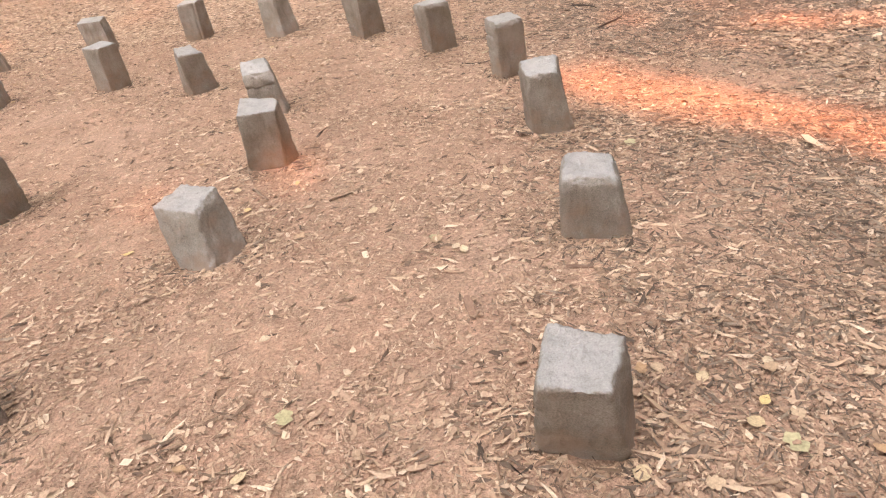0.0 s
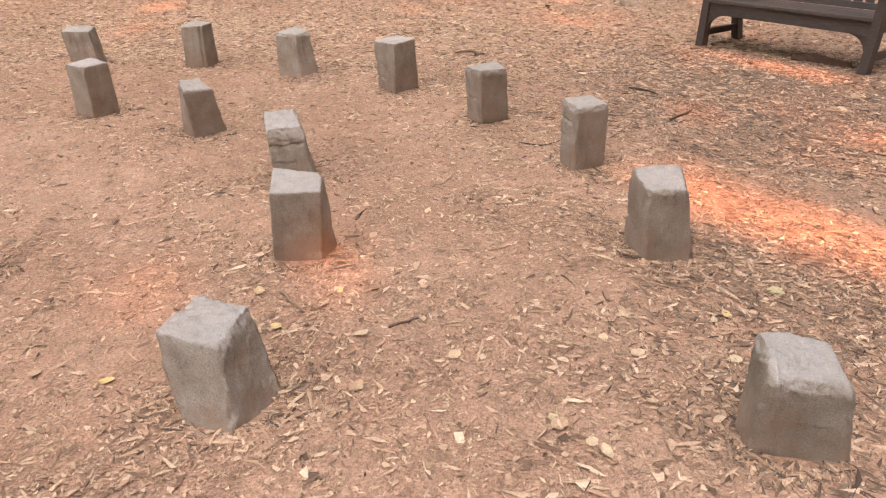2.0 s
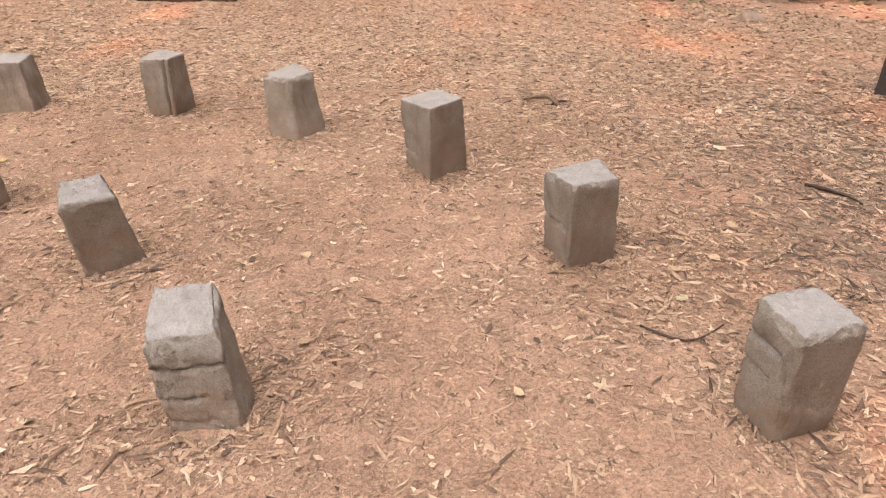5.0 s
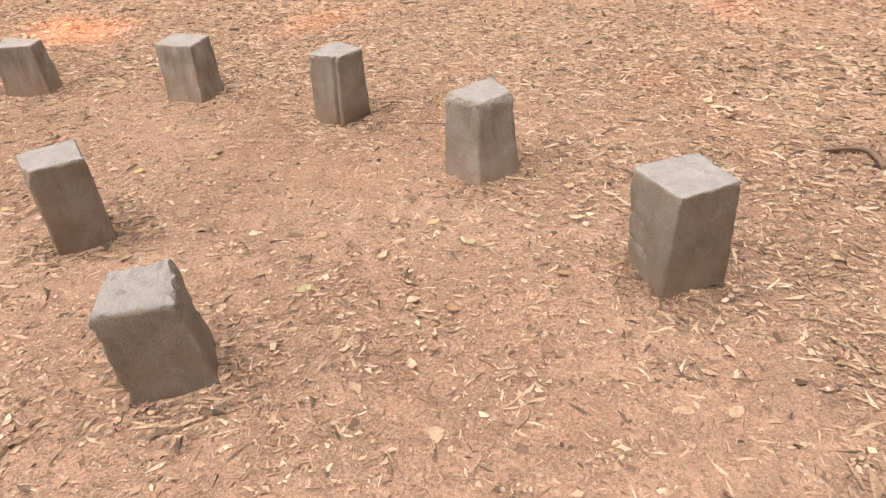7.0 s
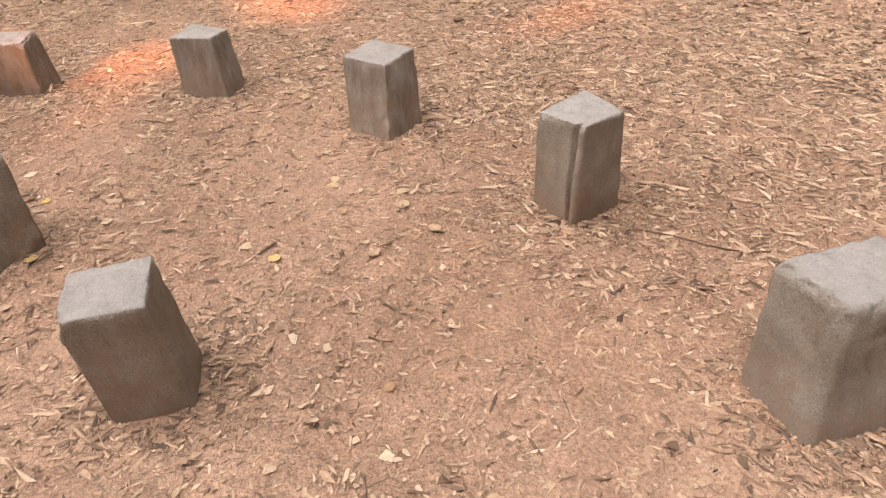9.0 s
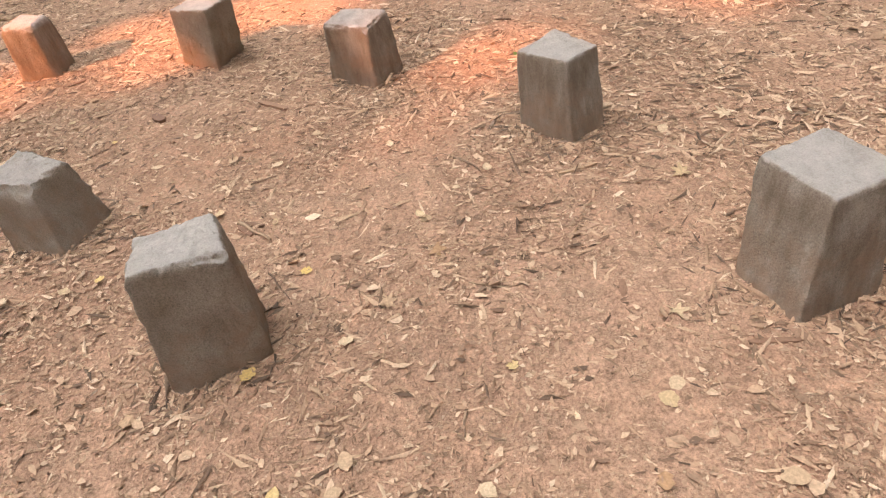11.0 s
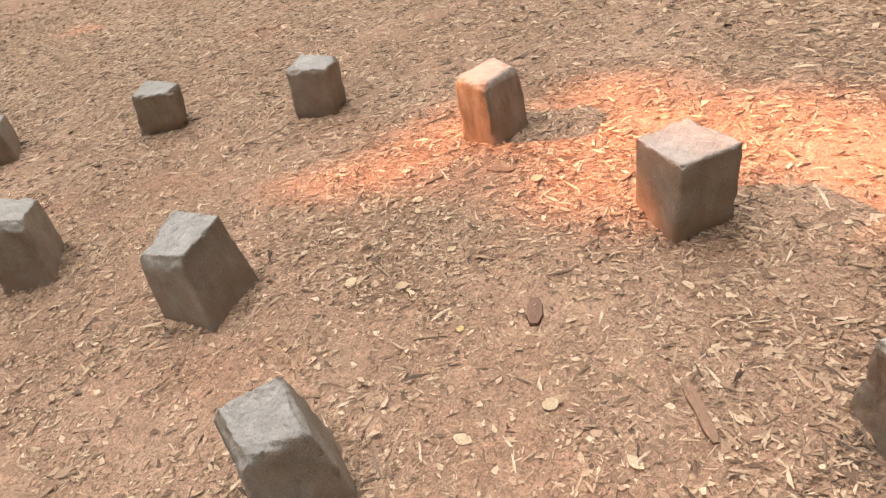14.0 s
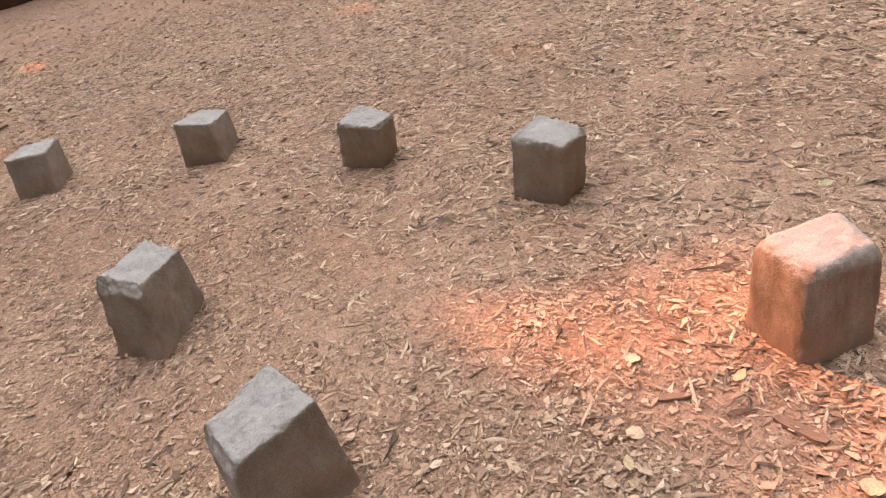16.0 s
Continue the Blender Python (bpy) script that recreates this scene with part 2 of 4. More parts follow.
def tube(bm, points, radii, sides=7, rough=0.0):
    rings = []
    for i, (p, r) in enumerate(zip(points, radii)):
        p = Vector(p)
        way = Vector(points[min(i + 1, len(points) - 1)]) - Vector(points[max(i - 1, 0)])
        side = way.cross(Vector((0.13, 0.21, 0.97)))
        if side.length < 1e-6:
            side = Vector((1, 0, 0))
        side.normalize()
        up = side.cross(way).normalized()
        ring = []
        for j in range(sides):
            a = 2 * math.pi * j / sides
            out = side * math.cos(a) + up * math.sin(a)
            k = 1 + rough * noise.noise(p * 6 + out * 1.7)
            ring.append(bm.verts.new(p + out * r * k))
        rings.append(ring)
    for a, b in zip(rings, rings[1:]):
        for j in range(sides):
            bm.faces.new((a[j], a[(j + 1) % sides], b[(j + 1) % sides], b[j]))
    bm.faces.new(rings[0][::-1])
    bm.faces.new(rings[-1])


# ---- ground ----
def spread(low, high, fine, far):
    """Grid lines: close together from low to high, ever wider apart out to far."""
    mid = list(np.arange(low, high + fine / 2, fine))
    step, out = fine, []
    at = 0.0
    while at < far:
        step *= 1.35
        at += step
        out.append(at)
    return np.array([mid[0] - v for v in reversed(out)] + mid + [mid[-1] + v for v in out])


def build_ground():
    xs, ys = spread(-11, 4.6, 0.07, 420), spread(-3, 12, 0.07, 420)
    gx, gy = np.meshgrid(xs, ys)
    z = lift(gx, gy)
    z = z + 0.006 * np.sin(gx * 2.3 + 1.1 * np.sin(gy * 1.7)) * np.sin(gy * 2.9 + np.sin(gx * 1.3))
    z = z + 0.003 * np.sin(gx * 9.1 + 2 * np.sin(gy * 6.3)) * np.sin(gy * 8.3 + 2 * np.sin(gx * 5.7))
    z = z + np.random.default_rng(3).normal(0, 0.0012, z.shape)
    ny, nx = z.shape
    idx = np.arange(nx * ny).reshape(ny, nx)
    faces = np.stack([idx[:-1, :-1], idx[:-1, 1:], idx[1:, 1:], idx[1:, :-1]], -1).reshape(-1, 4)
    me = mesh_from("ground", np.stack([gx, gy, z], -1).reshape(-1, 3), faces.tolist(), SOIL, True)
    return tagged(new("ground", me), "reddish-brown bare forest soil strewn with litter", "ground", kind="structure")


build_ground()

# ---- stone posts ----
GRIDS = {}


def block_grid(fine):
    """The six sides of a cube from -1 to 1, each divided evenly and joined along the edges."""
    if fine in GRIDS:
        return GRIDS[fine]
    lines = np.linspace(-1, 1, fine)
    verts, index, faces = [], {}, []

    def at(p):
        key = tuple(round(c, 4) for c in p)
        if key not in index:
            index[key] = len(verts)
            verts.append(p)
        return index[key]

    for axis in range(3):
        for side in (-1, 1):
            u, v = (axis + 1) % 3, (axis + 2) % 3
            for i in range(fine - 1):
                for j in range(fine - 1):
                    quad = []
                    for a, b in ((i, j), (i + 1, j), (i + 1, j + 1), (i, j + 1)):
                        p = [0.0, 0.0, 0.0]
                        p[axis], p[u], p[v] = float(side), float(lines[a]), float(lines[b])
                        quad.append(at(p))
                    faces.append(quad if side > 0 else quad[::-1])
    GRIDS[fine] = verts, faces
    return verts, faces


def stone(x, y, turn, w, d, h, lean, top, label, edge=0.022, cuts=(), cracks=(), rough=1.0, seed=0, fine=41, foot=(0,) * 8, rim=(0,) * 12):
    """A squared post. lean: how far the top stands off the foot; top: its width and depth against the foot's; cuts: planes
    (nx, ny, nz, off) that take off edges and corners; cracks: (side, height, depth, reach) seams across a side;
    foot, rim: how far the four lower and the four upper corners stand off the square, in centimetres."""
    dig = 0.1
    grid_verts, grid_faces = block_grid(fine)
    turn = radians(turn)
    c, s = math.cos(turn), math.sin(turn)
    z0 = float(lift(x, y))
    drift = Vector((seed * 3.17, seed * 1.91, seed * 0.77))
    half = (w / 2, d / 2, (h + dig) / 2)
    low = [Vector((foot[2 * i], foot[2 * i + 1], 0)) / 100 for i in range(4)]
    high = [Vector(rim[3 * i:3 * i + 3]) / 100 for i in range(4)]
    verts = []
    for p in grid_verts:
        q = Vector(p)
        for nx, ny, nz, off in cuts:
            n = Vector((nx, ny, nz)).normalized()
            over = q.dot(n) - off - 0.05 * noise.noise(q * 2.2 + drift) - 0.03 * noise.noise(q * 6.1 + drift)
            if over > 0:
                q -= n * over
        m = Vector([q[i] * half[i] for i in range(3)])
        round_to = edge * (0.92 + 0.45 * noise.noise(m * 7 + drift))
        core = Vector([max(-half[i] + round_to, min(half[i] - round_to, m[i])) for i in range(3)])
        off = m - core
        out = off.normalized() if off.length > 1e-9 else Vector((0, 0, 1))
        if off.length > round_to:
            m = core + out * round_to
        near = m * 9 + drift
        m += out * rough * (0.006 * noise.noise(near * 0.6) + 0.005 * noise.noise(near * 1.9) + 0.0038 * noise.noise(near * 5.1) + 0.002 * noise.noise(near * 12.7))
        gaps = sorted(half[i] - abs(m[i]) for i in range(3))
        if gaps[1] < 0.035:
            chip = noise.noise(m * 15 + drift * 1.3) + 0.5 * noise.noise(m * 34 + drift)
            m -= out * max(0, chip - 0.12) * 0.022 * rough * (1 - gaps[1] / 0.035)
        up = (m.z + half[2] - dig) / h
        for side, height, depth, reach in cracks:
            if side == "seam":
                if -m.y / half[1] > 0.6:
                    m.y += depth * math.exp(-((m.x / half[0] - height - 0.06 * noise.noise(Vector((0, seed, up * 3)))) / 0.07) ** 2)
                continue
            across, facing = (m.x / half[0], -m.y / half[1]) if side == "front" else (m.y / half[1], m.x / half[0])
            if facing > 0.7 and across < reach:
                wave = height + 0.05 * noise.noise(Vector((across * 2.1, seed, 0))) + 0.03 * noise.noise(Vector((across * 7.3, seed, 3)))
                m -= out * 1.3 * depth * math.exp(-((up - wave) / 0.024) ** 2)
        rise = min(1.15, max(-0.4, up))
        kx, ky = 1 + (top[0] - 1) * rise, 1 + (top[1] - 1) * rise
        u, v, r = max(0, min(1, 0.5 + 0.5 * m.x / half[0])), max(0, min(1, 0.5 + 0.5 * m.y / half[1])), max(0, min(1, up))
        shift = Vector()
        for i, share in enumerate((u * (1 - v), u * v, (1 - u) * v, (1 - u) * (1 - v))):
            shift += share * low[i].lerp(high[i], r)
        px, py = m.x * kx + shift.x, m.y * ky + shift.y
        verts.append((c * px - s * py + lean[0] * rise, s * px + c * py + lean[1] * rise, up * h + shift.z))
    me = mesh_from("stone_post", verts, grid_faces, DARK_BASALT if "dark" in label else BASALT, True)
    me.set_sharp_from_angle(angle=radians(50))
    ob = new("stone_post", me)
    ob.location = (x, y, z0)
    return tagged(ob, label, "stone post", "stone posts of the two rings")


PLAIN = "squared grey basalt post set upright in the soil"
# outer ring
stone(0.316, 1.232, -23.6, 0.255, 0.200, 0.329, (-0.026, -0.050), (0.80, 1.08), "squat grey stone post with a pale flat top", seed=1, foot=(0, 1.3, 0, -1.1, 0, 0, -0.4, 0), rim=(-0.9, 0, 0, 0.5, 0, 0, -0.4, 0.8, 1.1, 0.9, -0.9, -1.1))
stone(0.663, 2.340, -12.2, 0.299, 0.200, 0.300, (-0.021, 0.026), (0.76, 1.06), "squat rounded grey stone post with worn shoulders", 0.035, [(0, -0.7, 0.7, 1.30), (0.7, 0, 0.7, 1.30), (-0.7, 0, 0.7, 1.32)], seed=2, foot=(-0.4, 0.5, 0, 0, 0, -4, 0, 3), rim=(0.7, 0, -2.6, -0.5, 0, 1.3, 0.9, 2.2, 1.5, -1.1, -1.6, 0))
stone(0.759, 3.637, -94.9, 0.254, 0.259, 0.386, (-0.051, -0.024), (0.89, 0.80), "grey stone post with one bulging shoulder cut aslant", 0.024, [(-0.25, -0.75, 0.6, 1.42), (0.5, -0.5, 0.7, 1.56)], [("front", 0.35, 0.012, 0.5)], seed=3, foot=(-0.7, 0.9, 0.5, 0, 0, 0, 0, -1.2), rim=(0, 1.7, -2.2, 0, -1.2, -1.5, 0.8, 1.3, 2.7, -0.7, -1.6, 0.9))
stone(0.722, 4.854, -74.1, 0.211, 0.243, 0.423, (-0.023, -0.022), (0.95, 0.96), "tall grey stone post with chipped layers below its rounded top", 0.03, [(0, -0.6, 0.8, 1.30), (0.6, 0, 0.8, 1.33)], [("front", 0.72, 0.014, 0.6), ("front", 0.48, 0.012, 0.3)], 0.9, seed=4, fine=45, foot=(-0.4, 0, -0.7, -0.4, 0, 0, 0.7, 0.5), rim=(0, 0, -1.8, 0.5, 0, 0, 0, 0, 1.3, 0, -0.4, 1.2))
stone(0.269, 5.936, -69.9, 0.241, 0.269, 0.430, (-0.032, -0.066), (0.97, 0.95), "tall grey stone post with worn top edges and reddish stains", 0.024, [(0, -0.65, 0.75, 1.32), (0.65, 0, 0.75, 1.33), (0.5, -0.5, 0.7, 1.56)], [("front", 0.45, 0.012, 0.8)], 0.8, seed=5, foot=(0, 0, 0, -0.9, 0, 0, -1.1, 1.1), rim=(1.5, 0, 0.9, -1.4, -1.1, -0.8, 0, 1.8, 1.2, 0.7, -1.5, -1.1))
stone(-0.415, 6.986, -54.4, 0.271, 0.280, 0.452, (-0.024, -0.052), (1.04, 0.94), "tall sharp-edged stone post with a flat top and a slot", 0.012, [(-0.5, -0.75, 0.35, 1.55), (0.35, -0.8, 0.3, 1.50)], [("front", 0.27, 0.012, 0.1), ("front", 0.55, 0.008, -0.3)], 0.6, seed=6, foot=(0.8, -1.1, -0.9, 0, 0, 0, -0.7, 1.3), rim=(1.2, 0.8, -0.5, -0.7, -0.9, 1.2, 0.5, 0.6, 0.8, 0, -0.8, -1.4))
stone(-1.399, 7.645, -34.8, 0.261, 0.293, 0.417, (-0.023, 0.038), (0.84, 0.88), "tapering grey stone post with a broken corner at the top", 0.026, [(0, -0.65, 0.75, 1.35), (0.7, 0.1, 0.7, 1.37)], [("side", 0.78, 0.006, 1.0)], 0.9, seed=7, foot=(0, 1.2, 0.8, -1, 0, 0, 0, -1), rim=(0, 1.9, -1.4, -0.6, -0.9, -1.1, 1, 2, 2.8, -0.7, -2.4, -0.7))
stone(-2.471, 8.133, -14.9, 0.245, 0.259, 0.427, (0.005, -0.013), (0.95, 0.90), "tall narrow grey stone post with a seam down one corner", 0.018, [(0, -0.7, 0.7, 1.36), (0.5, -0.3, 0.8, 1.55)], [("seam", 0.70, 0.032, 0)], seed=8, foot=(-0.8, 0.4, 0.4, 0, 0, 0, 0, 0), rim=(0.6, 0.9, 0, 0, -0.8, 0, 0, 0.7, 2, -0.5, -0.8, -1.4))
stone(-3.653, 8.208, 6.2, 0.265, 0.276, 0.379, (-0.050, 0.045), (0.98, 0.85), "square dark stone post streaked with pale drips", 0.01, [(0, -0.6, 0.8, 1.38)], rough=0.5, seed=9, foot=(0, -0.5, 0.6, 0, 0, 0, 0, 0), rim=(-1, 1.7, -1.9, 0.4, 0.6, 0, 0.8, -1, 1.8, -0.8, 0, -0.8))
stone(-4.879, 7.970, 24.8, 0.314, 0.217, 0.346, (-0.033, 0.012), (0.80, 0.96), "dark-sided grey stone post with a rough flat top", 0.014, [(0.4, -0.4, 0.8, 1.58)], rough=0.6, seed=10, foot=(-0.5, 0.8, 0.9, -1.2, 0, 0, 0, 0), rim=(0, 1.1, -0.6, -0.5, 0, -0.8, 0.8, 0.6, 1.6, -0.5, -1.6, -0.4))
stone(-5.944, 7.269, 42.6, 0.355, 0.232, 0.326, (0.010, 0.002), (0.80, 0.89), "low broad stone post with dark reddish sides", 0.026, [(0.5, -0.4, 0.75, 1.52), (0.6, 0, 0.8, 1.33)], seed=11, foot=(-0.7, -1.7, 1.6, -0.7, 0, 0, -0.9, 2.2), rim=(0, 1.6, -1.6, -0.5, 1.5, 1, -1.1, -1.3, 0.8, 1.5, -1.8, 0))
stone(-6.789, 6.412, 51.7, 0.311, 0.259, 0.362, (0.057, 0.036), (0.92, 0.94), "square grey stone post with one side in orange sunlight", 0.018, [(0.45, -0.45, 0.8, 1.57)], rough=0.7, seed=12, foot=(0, -1.5, 0, -0.4, 0, 0, -0.8, 1.9), rim=(0.6, 0, 0, 0, 1.2, 0, -0.7, -1.1, 0, 1.1, -0.7, 0.5))
# this post takes the dark material to put shade into its side
stone(-7.299, 5.278, 77.0, 0.268, 0.288, 0.355, (0.003, 0.017), (0.86, 1.00), "rounded stone post with a pale top, its sides darkened for shade", 0.05, [], rough=0.6, seed=13, foot=(0, 1.3, 0.8, -1, 0, 0, -0.7, 0), rim=(0, 0, -0.4, -1.6, -0.7, -2, 0.5, 1.7, 1, 1, -1, 1.1))
stone(-7.383, 3.887, 106.3, 0.297, 0.232, 0.337, (0.001, 0.062), (0.94, 0.97), "grey stone post with softly rounded shoulders", 0.028, [(0, -0.7, 0.7, 1.34), (0.7, 0.2, 0.7, 1.42)], seed=14, foot=(0.5, 0.5, -0.5, -0.6, 0, 0, 0, 0), rim=(0.5, 0, -1.7, 0, -0.4, -1.7, 0, 0.7, 3.4, 0, -0.6, 0))
stone(-6.963, 2.687, 121.2, 0.295, 0.253, 0.308, (0.008, 0.126), (0.92, 0.92), "low grey stone post with a domed top", 0.03, [(0.5, -0.4, 0.7, 1.52), (0.7, 0, 0.7, 1.32)], seed=15, foot=(2.5, 0, -2.5, 1.1, 0, 0, -0.5, 0), rim=(0, 0, -2, 0, -1.7, -2.8, 1.4, 0.9, 3.9, -0.7, 0, 1.1))
stone(-6.240, 1.528, 141.4, 0.295, 0.337, 0.295, (-0.015, 0.074), (0.89, 0.93), "low grey stone post leaning over", 0.022, [(0.5, -0.5, 0.7, 1.56)], seed=16, foot=(2.9, -0.7, -2.1, 1.6, 0, 0, -0.9, 0), rim=(0, 0, -1.9, -0.9, -1.4, -2, 2.6, 1.1, 0.5, -1.4, 0, 3.1))
stone(-5.124, 0.847, 158.4, 0.309, 0.321, 0.295, (-0.032, 0.010), (0.91, 0.92), "low broad grey stone post with a flat top", 0.02, seed=17, foot=(-0.6, -1.5, -0.5, 0.5, 0, 0, 0.7, 0.8), rim=(1, 0, -1, 0, 0, 0.5, 0, 0, 0, 0, 0, 0.8))
stone(-1.77, 1.70, -40, 0.280, 0.270, 0.330, (-0.02, 0.02), (0.92, 0.90), "dark grey stone post set in soil", 0.02, seed=28)
# inner ring
stone(-2.651, 3.678, -25, 0.270, 0.269, 0.370, (0.002, 0.010), (0.90, 0.88), PLAIN, 0.02, [(-0.6, -0.3, 0.7, 1.39)], seed=18)
stone(-1.101, 2.701, -24.2, 0.237, 0.254, 0.286, (-0.058, 0.108), (0.94, 0.85), "grey stone post with one top edge sheared off", 0.018, [(0.8, 0, 0.55, 1.31)], seed=19, foot=(-1.7, 0, 1.5, -0.5, 0, 0, 1, 0), rim=(1, 1.3, -2.8, -1.1, 0, 0.9, 0, 0.5, 1.3, -1, -1, 0))
stone(-0.967, 3.813, -6.9, 0.266, 0.200, 0.393, (0.005, -0.013), (0.89, 0.99), "square grey stone post with a nicked corner, sun at its foot", 0.014, [(0.6, 0.35, 0.7, 1.54), (0, -0.5, 0.85, 1.35)], rough=0.7, seed=20, foot=(-3.2, 2.4, 2.5, -3.3, 0, 0, 0, 1.5), rim=(1.9, 0, -1.1, -1.6, 0.9, 0, -1.7, 1, 2.6, 1.7, -1.8, -1.3))
stone(-1.134, 4.895, 6.6, 0.253, 0.200, 0.358, (-0.056, 0.067), (0.85, 1.14), "cracked grey stone post split in level layers", 0.022, [(0, -0.75, 0.65, 1.25), (0.7, 0, 0.7, 1.32)], [("front", 0.70, 0.011, 2), ("front", 0.36, 0.009, 0.3), ("front", 0.08, 0.006, 0.6)], 0.95, seed=21, fine=49, foot=(-0.8, 0.5, 1, -3.9, 0, 0, 0, 2.1), rim=(2.4, 0.5, -3.2, -2.2, 1.2, 3.5, -1.3, 1.3, 2.9, 1.1, -1.8, -4))
stone(-1.939, 5.913, 39.4, 0.252, 0.228, 0.374, (-0.017, -0.032), (0.91, 0.89), "leaning grey stone post with a hipped, chipped top", 0.016, [(-0.75, -0.1, 0.65, 1.38), (0.6, 0.1, 0.75, 1.38), (0, -0.3, 0.95, 1.27)], seed=22, foot=(0.6, 0, 0, 0, 0, 0, -1, 0.5), rim=(-0.8, 1.1, -3.7, -0.4, 1.9, 1.2, 3.6, -3.4, 3.2, -2, 0, -0.6))
stone(-2.947, 6.508, 55.3, 0.244, 0.243, 0.425, (0.020, -0.033), (0.94, 0.90), "tall grey stone post with a smooth face", 0.014, [(-0.75, -0.2, 0.6, 1.43)], rough=0.6, seed=23, foot=(-0.4, 0, 0, 0, 0, 0, 0, 0.7), rim=(0, 0, -0.6, 0, -0.7, 1.5, -0.5, 0, 0, 0, 0, -0.6))
stone(-4.146, 6.449, 94.9, 0.319, 0.270, 0.426, (-0.020, 0.007), (0.87, 0.95), "grey stone post with a flaky layered top edge", 0.018, [(0.05, -0.5, 0.86, 1.30), (-0.7, 0, 0.7, 1.33), (0, -0.85, 0.5, 1.31)], rough=1.0, seed=24, fine=37, foot=(0, 1.3, 0, 0, 0, 0, -0.5, -1), rim=(1.3, -1, 0.6, -1.1, -0.6, -0.6, 0.7, 0.5, -1.5, 0, 1, 2))
stone(-5.172, 5.747, 57.0, 0.294, 0.291, 0.323, (0.002, 0.000), (0.77, 0.78), "low grey stone post with a hipped top", 0.016, [(0, -0.75, 0.65, 1.25), (0.75, 0, 0.6, 1.35), (0, 0.6, 0.8, 1.32)], seed=25, foot=(0, -0.5, 0.7, 0.8, 0, 0, -0.4, -0.5), rim=(-2.8, 3.1, -3, 0, 0, -1.5, 2.5, -1.5, 4.6, -0.5, -1.7, 0))
stone(-5.710, 4.675, 98.4, 0.316, 0.329, 0.361, (0.002, 0.020), (0.79, 0.82), "broad grey stone post with a chipped slanting corner", 0.016, [(0, -0.8, 0.6, 1.27), (0.5, -0.6, 0.6, 1.56)], seed=26, foot=(1.9, -1.6, -1.1, 0, 0, 0, -1.1, 1.4), rim=(0, 0, -1.3, -1, 1.3, 0.7, 1.9, -1.3, 4.4, -0.9, 0, -3.7))
stone(-5.525, 3.409, 140.1, 0.256, 0.389, 0.363, (-0.041, 0.053), (0.71, 0.91), "broad grey stone post with a chipped front edge", 0.018, [(0, -0.75, 0.65, 1.26), (0.5, -0.5, 0.7, 1.56)], seed=27, foot=(1.6, -2.2, -1.3, 0.7, 0, 0, 0, 1.4), rim=(0, 0.6, -1.6, 0, -2.5, -4.3, 0, 2.5, 0.8, 1.1, -0.5, 5.4))

# ---- bench ----
def bench():
    top = new("park_bench")
    top.matrix_world = pose(3.10, 8.47, float(lift(3.4, 8.0)) - 0.01, 0, 0, -59)
    tagged(top, "heavy dark-stained timber park bench with a slatted back", "bench")
    long, seat_z = 1.90, 0.537

    def piece(name, *size, label="", **more):
        bm = bmesh.new()
        box(bm, *size, **more)
        return part(name, bm, BENCH_WOOD, top, label)

    for x in (0, long - 0.09):
        piece("front_leg", x, 0, 0, x + 0.09, 0.11, 0.72)
        piece("rear_leg", x, 0.74, 0, x + 0.09, 0.85, 0.50, rake=-0.36)
        piece("back_post", x + 0.002, 0.495, 0.48, x + 0.088, 0.60, 1.05, rake=0.2)
        piece("side_stretcher", x + 0.02, 0.11, 0.13, x + 0.07, 0.73, 0.2)
        piece("side_rail", x + 0.015, 0.11, 0.40, x + 0.075, 0.6, 0.495)
        piece("armrest", x - 0.015, -0.03, 0.72, x + 0.105, 0.62, 0.76)
    piece("front_apron", 0.09, 0.02, 0.375, long - 0.09, 0.07, 0.502)
    for x, way in ((0.09, 1), (long - 0.09, -1)):
        bm = bmesh.new()
        curve = [(0, 0.375), (0.2, 0.375)] + [(0.2 - 0.2 * math.sin(a), 0.375 - 0.2 * (1 - math.cos(a))) for a in np.linspace(0.25, 1.571, 7)]
        rows = [[bm.verts.new((x + way * u, yy, v)) for u, v in curve] for yy in (0.025, 0.065)]
        bm.faces.new(rows[0])
        bm.faces.new(rows[1][::-1])
        for i in range(len(curve)):
            j = (i + 1) % len(curve)
            bm.faces.new((rows[0][i], rows[0][j], rows[1][j], rows[1][i]))
        part("bracket", bm, BENCH_WOOD, top)
    for i in range(5):
        y0 = -0.015 + i * 0.107
        inset = 0.09 if i in (0, 4) else 0.005
        piece("seat_plank", inset, y0, 0.504, long - inset, y0 + 0.102, seat_z)
    piece("lower_back_rail", 0.092, 0.525, 0.538, long - 0.092, 0.565, 0.60, rake=0.2)
    piece("upper_back_rail", 0.092, 0.595, 0.95, long - 0.092, 0.64, 1.05, rake=0.2)
    count = 15
    step = (long - 0.184) / count
    for i in range(count):
        x0 = 0.092 + i * step + 0.014
        piece("back_slat", x0, 0.54, 0.602, x0 + step - 0.028, 0.56, 0.948, bevel=0.003, rake=0.2)


bench()

